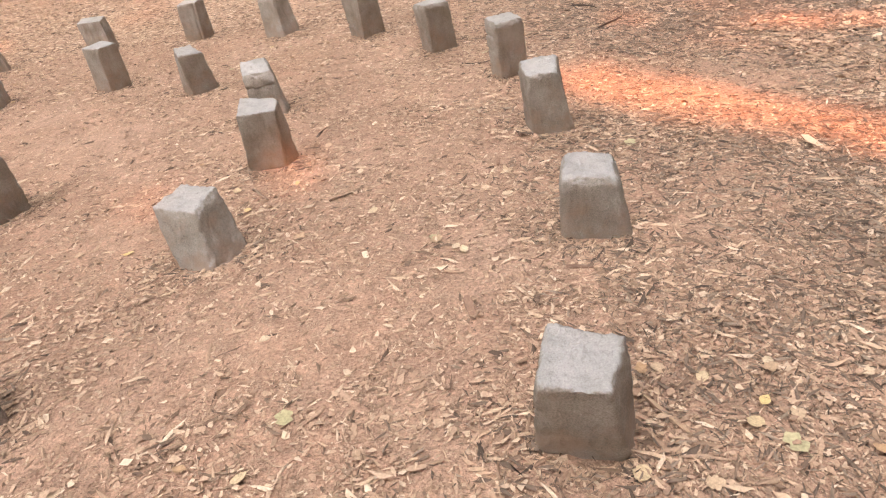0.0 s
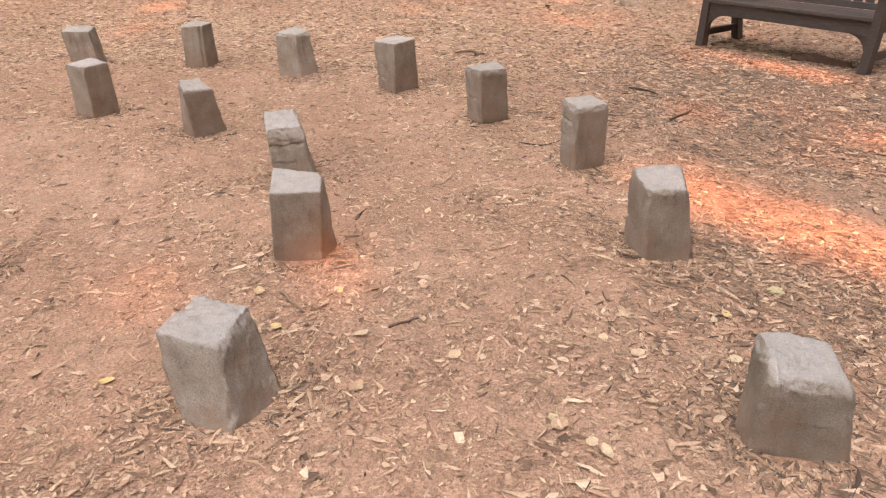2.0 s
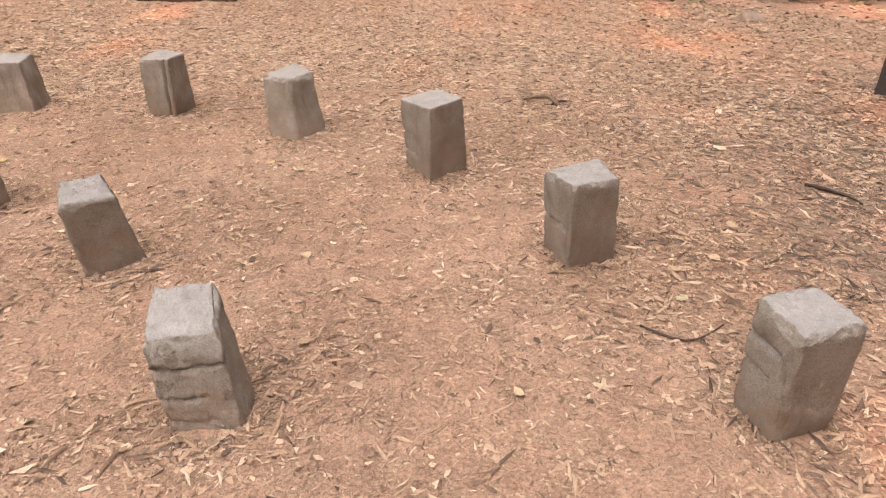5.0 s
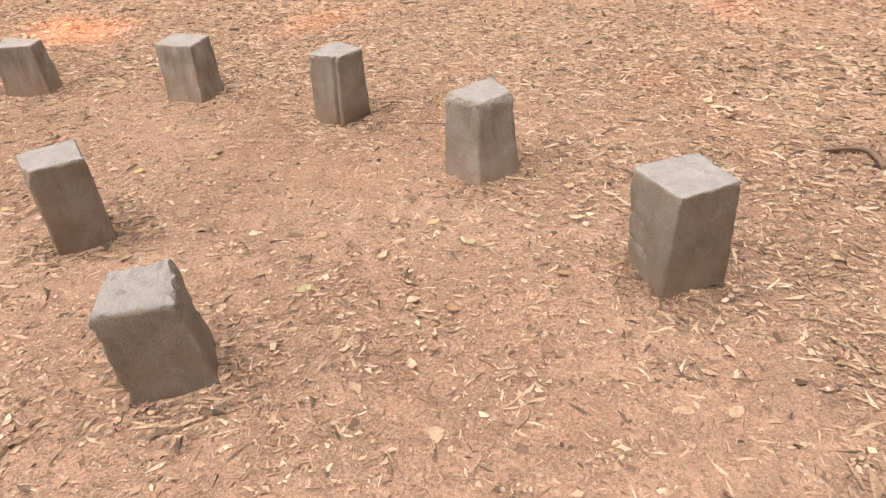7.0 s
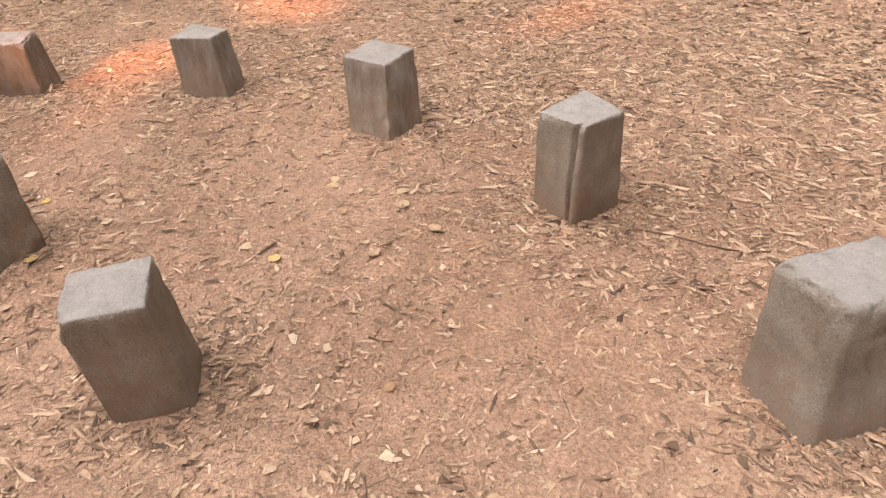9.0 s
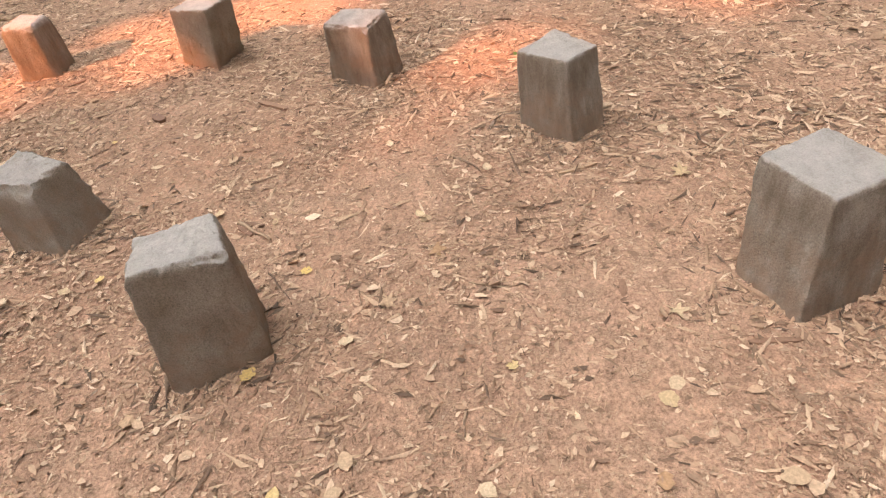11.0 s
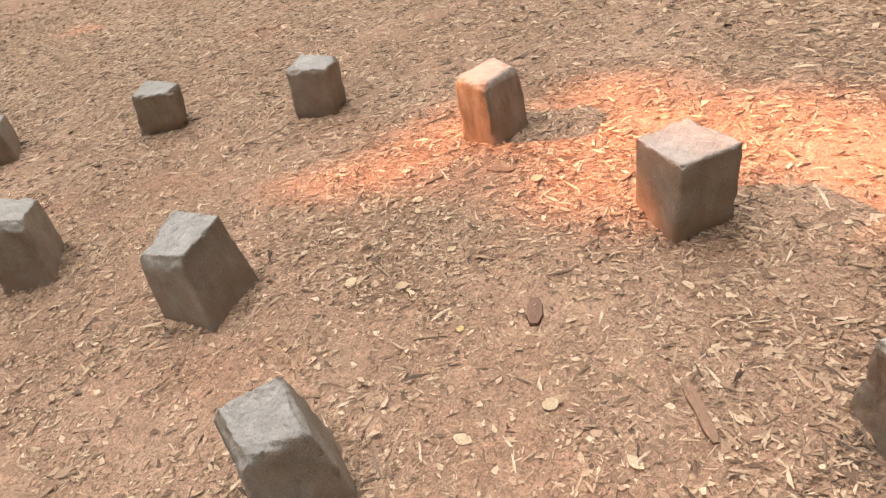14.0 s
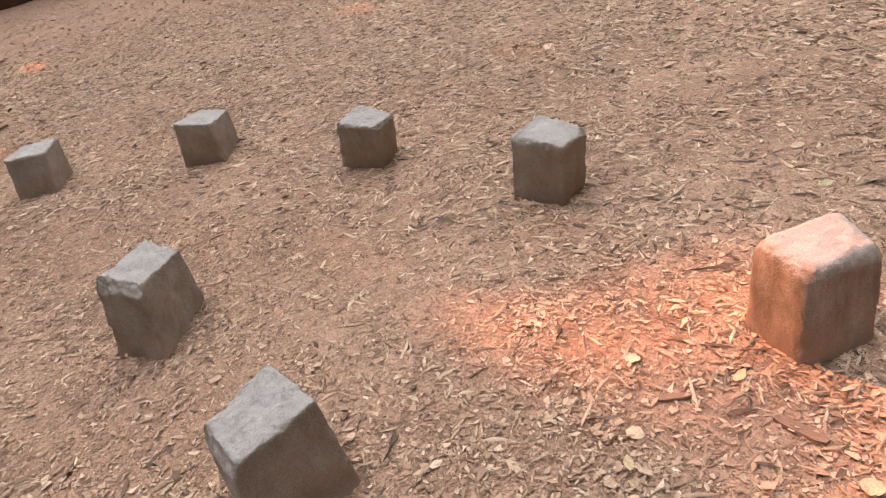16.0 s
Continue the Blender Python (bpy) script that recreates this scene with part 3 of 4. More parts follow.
# ---- rocks and logs ----
def boulder(x, y, size, flat, label, turn, material, name="rock", seed=0):
    bm = bmesh.new()
    bmesh.ops.create_icosphere(bm, subdivisions=4, radius=1)
    for v in bm.verts:
        p = v.co.copy()
        k = 1 + 0.25 * noise.noise(p * 1.3 + Vector((seed, 0, 0))) + 0.08 * noise.noise(p * 4.1 + Vector((0, seed, 0))) + 0.03 * noise.noise(p * 11)
        for n in (Vector((0.6, 0.3, 0.7)), Vector((-0.5, 0.5, 0.7)), Vector((0.1, -0.8, 0.5))):
            n.normalize()
            over = p.dot(n) - 0.58
            if over > 0:
                p -= n * over
        v.co = Vector((p.x * size[0], p.y * size[1], p.z * size[2])) * k
    ob = new(name, mesh_of(name, bm, material, True))
    ob.matrix_world = pose(x, y, float(lift(x, y)) + flat, 0, 0, turn)
    return tagged(ob, label, name)


boulder(-9.60, 5.74, (0.17, 0.12, 0.115), 0.05, "pale angular sandstone rock lying on bark litter", 30, PALE_ROCK, seed=2)
boulder(3.45, 11.8, (0.22, 0.16, 0.12), 0.03, "low tan rock lying on leaf litter", 10, TAN_ROCK, seed=7)


def log(x0, y0, x1, y1, r, label):
    bm = bmesh.new()
    pts, radii = [], []
    for i in range(9):
        t = i / 8
        x, y = x0 + (x1 - x0) * t, y0 + (y1 - y0) * t
        pts.append((x + 0.03 * math.sin(5 * t), y + 0.02 * math.sin(7 * t), float(lift(x, y)) + r * 0.5 + 0.015 * math.sin(6 * t)))
        radii.append(r * (0.75 + 0.35 * math.sin(math.pi * t) + 0.08 * math.sin(11 * t)))
    tube(bm, pts, radii, 12, 0.4)
    tagged(new("log", mesh_of("log", bm, TREE_BARK, True)), label, "log")


log(3.78, 7.62, 4.20, 7.18, 0.045, "short dark weathered log lying under the bench")
log(-4.95, 13.42, -3.95, 13.36, 0.13, "dark fallen log at the edge of the clearing")
log(-4.15, 13.55, -3.45, 13.34, 0.10, "short broken log lying beside a larger one")

# ---- mostly unseen trees, placed to shade the place ----
# ground patches to be sunlit; boughs are left out on their line to the sun
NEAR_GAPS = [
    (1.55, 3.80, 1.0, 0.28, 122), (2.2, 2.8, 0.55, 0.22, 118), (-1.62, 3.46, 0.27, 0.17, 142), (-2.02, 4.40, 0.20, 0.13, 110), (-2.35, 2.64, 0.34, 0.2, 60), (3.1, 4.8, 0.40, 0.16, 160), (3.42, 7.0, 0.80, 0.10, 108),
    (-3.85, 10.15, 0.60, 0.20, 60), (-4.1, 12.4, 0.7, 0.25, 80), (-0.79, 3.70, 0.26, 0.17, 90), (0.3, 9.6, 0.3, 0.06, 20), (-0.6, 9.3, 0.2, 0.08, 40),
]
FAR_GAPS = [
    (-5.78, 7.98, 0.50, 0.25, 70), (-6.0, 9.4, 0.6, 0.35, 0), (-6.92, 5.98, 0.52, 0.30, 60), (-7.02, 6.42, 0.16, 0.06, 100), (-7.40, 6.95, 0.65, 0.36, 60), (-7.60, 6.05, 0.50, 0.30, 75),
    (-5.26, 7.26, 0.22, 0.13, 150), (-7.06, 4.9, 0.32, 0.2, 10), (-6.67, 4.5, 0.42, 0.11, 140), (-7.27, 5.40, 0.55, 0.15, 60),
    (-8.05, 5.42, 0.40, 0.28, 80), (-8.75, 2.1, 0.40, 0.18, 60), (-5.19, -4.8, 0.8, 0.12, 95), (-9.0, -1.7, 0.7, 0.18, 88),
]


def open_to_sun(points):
    """Whether a bough at these places would stand in a line kept clear for a sun patch."""
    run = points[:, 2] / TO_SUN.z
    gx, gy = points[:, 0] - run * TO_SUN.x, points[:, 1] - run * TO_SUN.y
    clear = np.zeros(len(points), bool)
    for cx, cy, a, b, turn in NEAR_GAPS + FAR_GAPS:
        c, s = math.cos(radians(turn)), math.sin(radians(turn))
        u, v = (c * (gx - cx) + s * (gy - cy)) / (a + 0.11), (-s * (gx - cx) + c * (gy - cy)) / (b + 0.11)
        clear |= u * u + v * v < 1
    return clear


def tree(x, y, height, reach, seed, label):
    rng = np.random.default_rng(seed)
    top = new("tree")
    top.location = (x, y, 0)
    tagged(top, label, "tree", "tall trees round the clearing")
    z0 = float(lift(x, y)) - 0.1
    bm = bmesh.new()
    steps = np.linspace(0, 1, 26)
    tube(bm, [(0.15 * math.sin(3 * t + seed), 0.15 * math.sin(2 * t), z0 + t * height) for t in steps], [0.55 * (1 - t) ** 0.8 + 0.3 * math.exp(-t * 40) + 0.02 for t in steps], 22, 0.35)
    part("trunk", bm, TREE_BARK, top, smooth=True)
    centres = []
    for i in range(46):
        t = 0.065 + 0.92 * i / 45
        a = i * 2.399 + rng.uniform(-0.3, 0.3)
        r = reach * (1 - 0.55 * t) * rng.uniform(0.8, 1.1)
        base = Vector((0, 0, z0 + t * height))
        tip = base + Vector((math.cos(a) * r, math.sin(a) * r, -0.12 * r + rng.uniform(-0.3, 0.5)))
        bm = bmesh.new()
        pts = [base.lerp(tip, u) + Vector((0, 0, 0.25 * math.sin(u * 3))) for u in np.linspace(0, 1, 6)]
        centres += pts[1:]
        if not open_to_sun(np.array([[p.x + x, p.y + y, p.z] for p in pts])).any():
            tube(bm, pts, [0.09 * (1 - 0.85 * u) for u in np.linspace(0, 1, 6)], 6)
            part("limb", bm, TREE_BARK, top)
        else:
            bm.free()
    base = np.array([tuple(c) for c in centres])
    n = 9500
    pick = base[rng.integers(0, len(base), n)] + rng.normal(0, 1, (n, 3)) * np.array([0.75, 0.75, 0.42])
    fill = np.stack([rng.normal(0, reach * 0.45, 4500), rng.normal(0, reach * 0.3, 4500), rng.uniform(0.07, 1.0, 4500) * height], 1)
    pick = np.concatenate([pick, fill])
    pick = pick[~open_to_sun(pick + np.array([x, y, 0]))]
    n = len(pick)
    turn, tilt, roll = rng.uniform(0, 6.283, n), rng.normal(-0.25, 0.5, n), rng.uniform(-0.9, 0.9, n)
    long, wide = rng.uniform(0.22, 0.4, n), rng.uniform(0.1, 0.17, n)
    way = np.stack([np.cos(turn) * np.cos(tilt), np.sin(turn) * np.cos(tilt), np.sin(tilt)], 1)
    side = np.stack([-np.sin(turn) * np.cos(roll), np.cos(turn) * np.cos(roll), np.sin(roll)], 1)
    droop = np.cross(way, side)
    v = np.zeros((n, 6, 3))
    for k, (u, s, q) in enumerate(((-1, 0, 0), (-0.2, -1, 0.1), (0.6, -0.6, 0.05), (1, 0, -0.2), (0.6, 0.6, 0.05), (-0.2, 1, 0.1))):
        v[:, k] = pick + way * (u * long)[:, None] + side * (s * wide)[:, None] + droop * (q * long)[:, None]
    crown = bulk("crown", v, [(0, 1, 2, 3), (0, 3, 4, 5)], NEEDLES)
    crown.parent = top
    return top


SOUTH = []
for i, (tx, ty) in enumerate([(-10.5, -25), (-4.35, -24.3), (-0.1, -27), (2.35, -24), (7.35, -24), (10.5, -24), (17.0, -24), (21.5, -24), (9.6, -30), (12.7, -30), (2.1, -30)]):
    SOUTH.append(tree(tx, ty, 50 + 3 * (i % 3), 4.8, 40 + i, "tall conifer placed to shade the clearing, with furrowed reddish bark and drooping dark sprays"))
# more unseen trees, added to block the low sky round the clearing
for i in range(31):
    far = 27 if i % 2 else 34
    a = radians(-28 + 215 * i / 30)
    copy_thing(SOUTH[i % 8], pose(-3 + far * math.cos(a), 4 + far * math.sin(a), 0, 0, 0, 67 * i))
for i, (tx, ty) in enumerate([(-29, -14), (-25, -19), (-18, -29), (-10, -31), (-5, -31), (24, -18), (27, -12), (26, -24), (31, -17), (22, -13), (29, -21)]):
    copy_thing(SOUTH[(3 * i) % 8], pose(tx, ty, 0, 0, 0, 41 * i))


def unseen_woods():
    """An unseen dark wall far behind that blocks the horizon sky, with an uneven top."""
    n, verts, faces = 240, [], []
    for i in range(n):
        a = 2 * math.pi * i / n
        for j, z in enumerate((-1, 9, 22)):
            r = 62 + 2.5 * math.sin(a * 17 + j) + 1.5 * math.sin(a * 41 + 2 * j)
            verts.append((-3 + r * math.cos(a), 4 + r * math.sin(a), z + (5 * abs(math.sin(a * 23)) + 3 * math.sin(a * 57) if j == 2 else 0)))
    for i in range(n):
        for j in range(2):
            a, b = i * 3 + j, ((i + 1) % n) * 3 + j
            faces.append((a, b, b + 1, a + 1))
    ob = new("backdrop", mesh_from("backdrop", verts, faces, WOODS, True))
    tagged(ob, "dark green wall far behind, added to block the sky near the horizon", "backdrop", kind="structure")


unseen_woods()

# ---- ground cover behind the bench ----
def ivy():
    rng = np.random.default_rng(8)
    n = 9000
    x, y = rng.uniform(2.6, 10.5, n), rng.uniform(12.5, 17.5, n)
    keep = (y - 12.9) > 0.25 * np.sin(x * 2.1) + 0.2 * np.sin(x * 5.3) + 0.25
    x, y = x[keep], y[keep]
    n = len(x)
    z = lift(x, y) + rng.uniform(0.0, 0.18, n)
    turn, tilt = rng.uniform(0, 6.283, n), rng.uniform(0.1, 0.9, n)
    s = rng.uniform(0.03, 0.075, n)
    way = np.stack([np.cos(turn) * np.cos(tilt), np.sin(turn) * np.cos(tilt), np.sin(tilt)], 1)
    side = np.stack([-np.sin(turn), np.cos(turn), 0 * turn], 1)
    base = np.stack([x, y, z], 1)
    v = np.zeros((n, 5, 3))
    for k, (u, q) in enumerate(((0, 0), (0.5, -0.7), (1.3, -0.35), (1.3, 0.35), (0.5, 0.7))):
        v[:, k] = base + way * (u * s)[:, None] + side * (q * s)[:, None]
    ob = bulk("ground_ivy", v, [(0, 1, 2, 3, 4)], IVY)
    tagged(ob, "low yellow-green ivy leaves covering the ground", "ground cover", kind="stuff")


ivy()

# ---- litter ----
STONES = [(o.location.x, o.location.y) for o in scene.objects if o.name.startswith("stone_post")]


def amount(x, y):
    """How thickly the litter lies: thin on the trodden ring, thick outside it and round the posts."""
    r = np.hypot(x + 3.35, y - 4.25)
    thin = 0.58 + 0.42 * np.clip((r - 3.9) / 0.8, 0, 1)
    west = np.clip((-x - 3.4) / 2.2, 0, 1) * 0.38
    a = np.minimum(1, thin + west)
    a = np.maximum(a, np.clip((x - 0.3) / 1.0, 0, 1) * 0.8)
    patch = 0.5 + 0.5 * np.sin(x * 2.7 + 1.7 * np.sin(y * 1.9)) * np.sin(y * 3.1 + 1.3 * np.sin(x * 2.2))
    drift = 0.5 + 0.5 * np.sin(x * 8.3 + 2.1 * np.sin(y * 5.1 + x)) * np.sin(y * 7.7 + 1.9 * np.sin(x * 4.6 - y))
    a = a * (0.52 + 0.48 * patch) * (0.34 + 0.9 * drift)
    a = np.where(r < 1.5, a * 0.45, a)
    for sx, sy in STONES:
        a = np.where((np.hypot(x - sx, y - sy) < 0.34), np.maximum(a, 0.5), a)
    a = np.where((x > -3.5) & (y < -0.8), a * 0.06, a)
    return np.where((x > -4.4) & (x < -0.9) & (y < 0.5), a * 0.1, a)


def scatter(rng, count, low, high):
    """Places between two distances from the middle of the rings."""
    out = []
    while sum(len(o) for o in out) < count:
        r = np.sqrt(rng.uniform(low * low, high * high, count))
        a = rng.uniform(0, 2 * math.pi, count)
        x, y = -3.35 + r * np.cos(a), 4.25 + r * np.sin(a)
        keep = (rng.uniform(0, 1, count) < amount(x, y))
        for sx, sy in STONES:
            keep &= np.hypot(x - sx, y - sy) > 0.13
        out.append(np.stack([x[keep], y[keep]], 1))
    return np.concatenate(out)[:count]


def flakes(name, count, low, high, size, seed, material, label):
    """Curled scraps of dry leaf."""
    rng = np.random.default_rng(seed)
    p = scatter(rng, count, low, high)
    n = len(p)
    z = lift(p[:, 0], p[:, 1]) + 0.003 + rng.exponential(0.003, n)
    turn, tilt, roll = rng.uniform(0, 6.283, n), rng.normal(0, 0.19, n), rng.normal(0, 0.27, n)
    long = size * np.minimum(1.7, np.exp(rng.normal(-0.05, 0.5, n)))
    wide = long * rng.uniform(0.28, 0.85, n)
    curl = rng.uniform(-0.25, 0.45, n)
    way = np.stack([np.cos(turn) * np.cos(tilt), np.sin(turn) * np.cos(tilt), np.sin(tilt)], 1)
    side = np.stack([-np.sin(turn) * np.cos(roll), np.cos(turn) * np.cos(roll), np.sin(roll)], 1)
    up = np.cross(way, side)
    base = np.concatenate([p, z[:, None]], 1)
    v = np.zeros((n, 5, 3))
    for k, (u, s, q) in enumerate(((-1, 0.1, 0), (-0.2, -0.9, 1), (0.9, -0.3, -0.1), (0.7, 0.6, 0.3), (-0.4, 0.9, 1))):
        along, across = rng.uniform(0.45, 1.3, n), rng.uniform(0.35, 1.35, n)
        slew = rng.normal(0, 0.22, n)
        v[:, k] = base + way * ((u * along + slew) * long)[:, None] + side * (s * wide * across)[:, None] + up * (q * curl * wide)[:, None]
    v[:, :, 2] = np.maximum(v[:, :, 2], lift(v[:, :, 0], v[:, :, 1]) + 0.001)
    return tagged(bulk(name, v, [(0, 1, 2, 3), (0, 3, 4)], material), label, "litter", kind="stuff")


def slivers(name, count, low, high, size, seed, material, label, field=None, keep=None, at_posts=False):
    """Splinters of bark, three-sided and pointed."""
    rng = np.random.default_rng(seed)
    if at_posts:
        home, turned = np.array(STONES)[rng.integers(0, len(STONES), count)], rng.uniform(0, 6.283, count)
        out = 0.14 + np.abs(rng.normal(0, 0.10, count)) * (1.1 + np.sin(turned * 2 + home[:, 0] * 5))
        p = home + np.stack([np.cos(turned), np.sin(turned)], 1) * out[:, None]
    elif field:
        p = np.stack([rng.normal(field[0], field[1], count), rng.normal(field[2], field[3], count)], 1)
        p = p[keep(p)]
    else:
        p = scatter(rng, count, low, high)
    n = len(p)
    turn, tilt = rng.uniform(0, 6.283, n), rng.normal(0, 0.12, n)
    long = size * np.exp(rng.normal(0, 0.5, n))
    wide = np.minimum(0.009, long * rng.uniform(0.08, 0.26, n))
    z = lift(p[:, 0], p[:, 1]) + wide * 0.6 + rng.exponential(0.003, n)
    way = np.stack([np.cos(turn) * np.cos(tilt), np.sin(turn) * np.cos(tilt), np.sin(tilt)], 1)
    side = np.stack([-np.sin(turn), np.cos(turn), 0 * turn], 1)
    base = np.concatenate([p, z[:, None]], 1)
    bend = rng.normal(0, 0.12, n)
    v = np.zeros((n, 5, 3))
    for k, (u, s, q) in enumerate(((-1, 0.3, 0), (0.45, -1, -0.5), (-0.5, 1, -0.5), (0, 0.1, 0.9), (1, -0.1, 0))):
        v[:, k] = base + way * (u * long)[:, None] + side * (s * wide + (bend * long if k in (0, 4) else 0))[:, None]
        v[:, k, 2] += q * wide
    return tagged(bulk(name, v, [(0, 1, 3), (0, 3, 2), (1, 4, 3), (3, 4, 2)], material), label, "litter", kind="stuff")


def crumbs(name, count, low, high, size, seed, material, label):
    """Crumbs of leaf and soil, a few millimetres across."""
    rng = np.random.default_rng(seed)
    p = scatter(rng, count, low, high)
    n = len(p)
    turn = rng.uniform(0, 6.283, n)
    long = size * np.exp(rng.normal(0, 0.4, n))
    v = np.zeros((n, 4, 3))
    for k, (a, q) in enumerate(((0, 1.0), (1.3, 0.6), (3.3, 0.9), (4.6, 0.5))):
        turned = turn + a + rng.normal(0, 0.25, n)
        v[:, k, 0], v[:, k, 1] = p[:, 0] + np.cos(turned) * long * q, p[:, 1] + np.sin(turned) * long * q
        v[:, k, 2] = lift(p[:, 0], p[:, 1]) + 0.003 + np.abs(rng.normal(0, 0.35, n)) * long
    return tagged(bulk(name, v, [(0, 1, 2, 3)], material), label, "litter", kind="stuff")


crumbs("litter_crumbs", 150000, 0.4, 6.3, 0.0062, 17, CRUMBS, "fine tan and brown crumbs of leaf and bark on soil")
flakes("leaf_litter", 270000, 0.4, 6.3, 0.0098, 11, FLAKES, "tan and brown scraps of dry leaf scattered on soil")
flakes("leaf_litter_outside", 230000, 5.9, 11.2, 0.0205, 12, SCRAPS, "thick tan and brown dry leaf scraps beyond the posts")
slivers("bark_chips", 175000, 0.4, 6.3, 0.0128, 13, CHIPS, "dark and tan shredded bark splinters strewn on soil")
slivers("bark_chips_outside", 110000, 5.9, 11.2, 0.026, 14, CHIPS, "dark shredded bark splinters covering the ground beyond the posts")
# dark pieces strewn outside the ring to imitate shade on the near ground
slivers("dark_chips", 22000, 4.2, 7.4, 0.017, 19, MULCH, "dark splinters of bark added round the outer posts to darken the ground like shade")
slivers("chips_inside", 17000, 0.4, 4.8, 0.018, 28, LOOSE, "pale and dark splinters of bark on the trodden soil")
flakes("scraps_inside", 11000, 0.4, 4.8, 0.0155, 29, LOOSE, "pale and dark scraps of dry leaf on the trodden soil")
slivers("chips_to_the_west", 34000, 0, 0, 0.021, 26, LOOSE, "bark splinters, pale and dark, strewn beyond the western posts", (-7.9, 2.0, 1.2, 2.8), lambda p: np.hypot(p[:, 0] + 3.35, p[:, 1] - 4.25) > 3.3)
slivers("chips_to_the_north", 22000, 0, 0, 0.022, 27, LOOSE, "bark splinters, pale and dark, strewn beyond the northern posts", (-2.2, 2.6, 9.6, 1.5), lambda p: np.hypot(p[:, 0] + 3.35, p[:, 1] - 4.25) > 4.2)
slivers("litter_at_posts", 15000, 0, 0, 0.017, 21, CHIPS, "bark splinters and dry leaf drifted against the posts", at_posts=True)
slivers("dark_litter_at_posts", 7000, 0, 0, 0.018, 22, MULCH, "dark splinters of bark drifted against the posts", at_posts=True)
slivers("bark_mulch", 52000, 0, 0, 0.020, 18, MULCH, "dark shredded bark mulch on the ground near the bench", (3.2, 1.1, 6.2, 1.2), lambda p: p[:, 1] > 6.6 - 1.15 * p[:, 0])
slivers("bark_mulch_by_path", 42000, 0, 0, 0.013, 23, MULCH, "fine dark shredded bark on the ground outside the posts", (1.7, 0.8, 1.9, 1.1), lambda p: p[:, 0] > 0.35 + 0.2 * np.sin(p[:, 1] * 4))
flakes("leaf_litter_far", 75000, 10.8, 26, 0.036, 16, SCRAPS, "tan and brown dry leaf scraps under the far trees")
flakes("scraps", 30000, 0.4, 10.5, 0.0175, 15, SCRAPS, "larger curled scraps of pale dry leaf")
flakes("broad_scraps", 34000, 5.4, 13.0, 0.031, 24, LOOSE, "broad dry leaf scraps, pale and dark, beyond the posts")
slivers("long_chips", 24000, 3.6, 8.0, 0.021, 25, LOOSE, "long splinters of bark, pale and dark, on the soil")

# ---- single leaves ----
def leaf_mesh(name, lobes, curl, slim, material, seed):
    """A leaf with a midrib, a lobed outline and a curl; its tip points along x."""
    rng = np.random.default_rng(seed)
    bm = bmesh.new()
    n = 9
    mid, left, right = [], [], []
    for i in range(n):
        t = i / (n - 1)
        half = slim * math.sin(math.pi * min(1, t * 0.97 + 0.02)) ** 0.75
        if lobes:
            half *= 0.62 + 0.5 * abs(math.sin(t * math.pi * lobes))
        half *= rng.uniform(0.9, 1.1)
        rise = curl * (4 * (t - 0.5) ** 2) * 0.25
        mid.append(bm.verts.new((t - 0.5, 0, rise)))
        left.append(bm.verts.new((t - 0.5 + 0.05, half, rise + abs(curl) * half * rng.uniform(0.2, 0.7))))
        right.append(bm.verts.new((t - 0.5 + 0.05, -half, rise + abs(curl) * half * rng.uniform(0.2, 0.7))))
    for i in range(n - 1):
        bm.faces.new((mid[i], mid[i + 1], left[i + 1], left[i]))
        bm.faces.new((right[i], right[i + 1], mid[i + 1], mid[i]))
    tube(bm, [(-0.5, 0, curl * 0.25), (-0.62, 0.02, curl * 0.25), (-0.78, 0.06, curl * 0.3)], [0.014, 0.011, 0.009], 4)
    return mesh_of(name, bm, material, True)


def lobed_leaf(points, depth, curl, material, seed):
    """A broad leaf cut into pointed lobes round its stalk, with a raised middle."""
    rng = np.random.default_rng(seed)
    bm = bmesh.new()
    middle, ring, count = bm.verts.new((0, 0, 0.02)), [], points * 8
    for i in range(count):
        a = 2 * math.pi * i / count
        r = 0.5 * (1 - depth * (0.5 + 0.5 * math.cos(a * points)) ** 0.7) * rng.uniform(0.92, 1.08) * (0.75 + 0.25 * abs(math.cos(a / 2)))
        ring.append(bm.verts.new((r * math.cos(a), r * math.sin(a), curl * r * (0.4 + 0.6 * math.sin(a * 2 + seed)) + 0.02)))
    for i in range(count):
        bm.faces.new((middle, ring[i], ring[(i + 1) % count]))
    tube(bm, [(-0.1, 0, 0.02), (-0.45, 0.02, 0.02), (-0.75, 0.08, 0.03)], [0.016, 0.012, 0.009], 4)
    return mesh_of("fallen_leaf", bm, material, True)


LOBED = [lobed_leaf(5, 0.6, 0.3, PALE_LEAF, 81), lobed_leaf(7, 0.5, 0.4, PALE_LEAF, 82), lobed_leaf(5, 0.5, -0.25, BROWN_LEAF, 83)]
PALE = [leaf_mesh("fallen_leaf", k, c, s, PALE_LEAF, 60 + i) for i, (k, c, s) in enumerate([(0, 0.35, 0.34), (2.5, 0.5, 0.42), (0, 0.6, 0.28), (3, 0.3, 0.5), (0, -0.3, 0.38)])]
YELLOW = [leaf_mesh("fallen_leaf", 2.5, 0.3, 0.46, YELLOW_LEAF, 71), leaf_mesh("fallen_leaf", 0, 0.4, 0.32, YELLOW_LEAF, 72)]
GREEN = [leaf_mesh("fallen_leaf", 2, 0.3, 0.42, GREEN_LEAF, 73)]
BROWN = [leaf_mesh("fallen_leaf", 0, 0.7, 0.36, BROWN_LEAF, 74), leaf_mesh("fallen_leaf", 2.5, 0.6, 0.4, BROWN_LEAF, 75)]
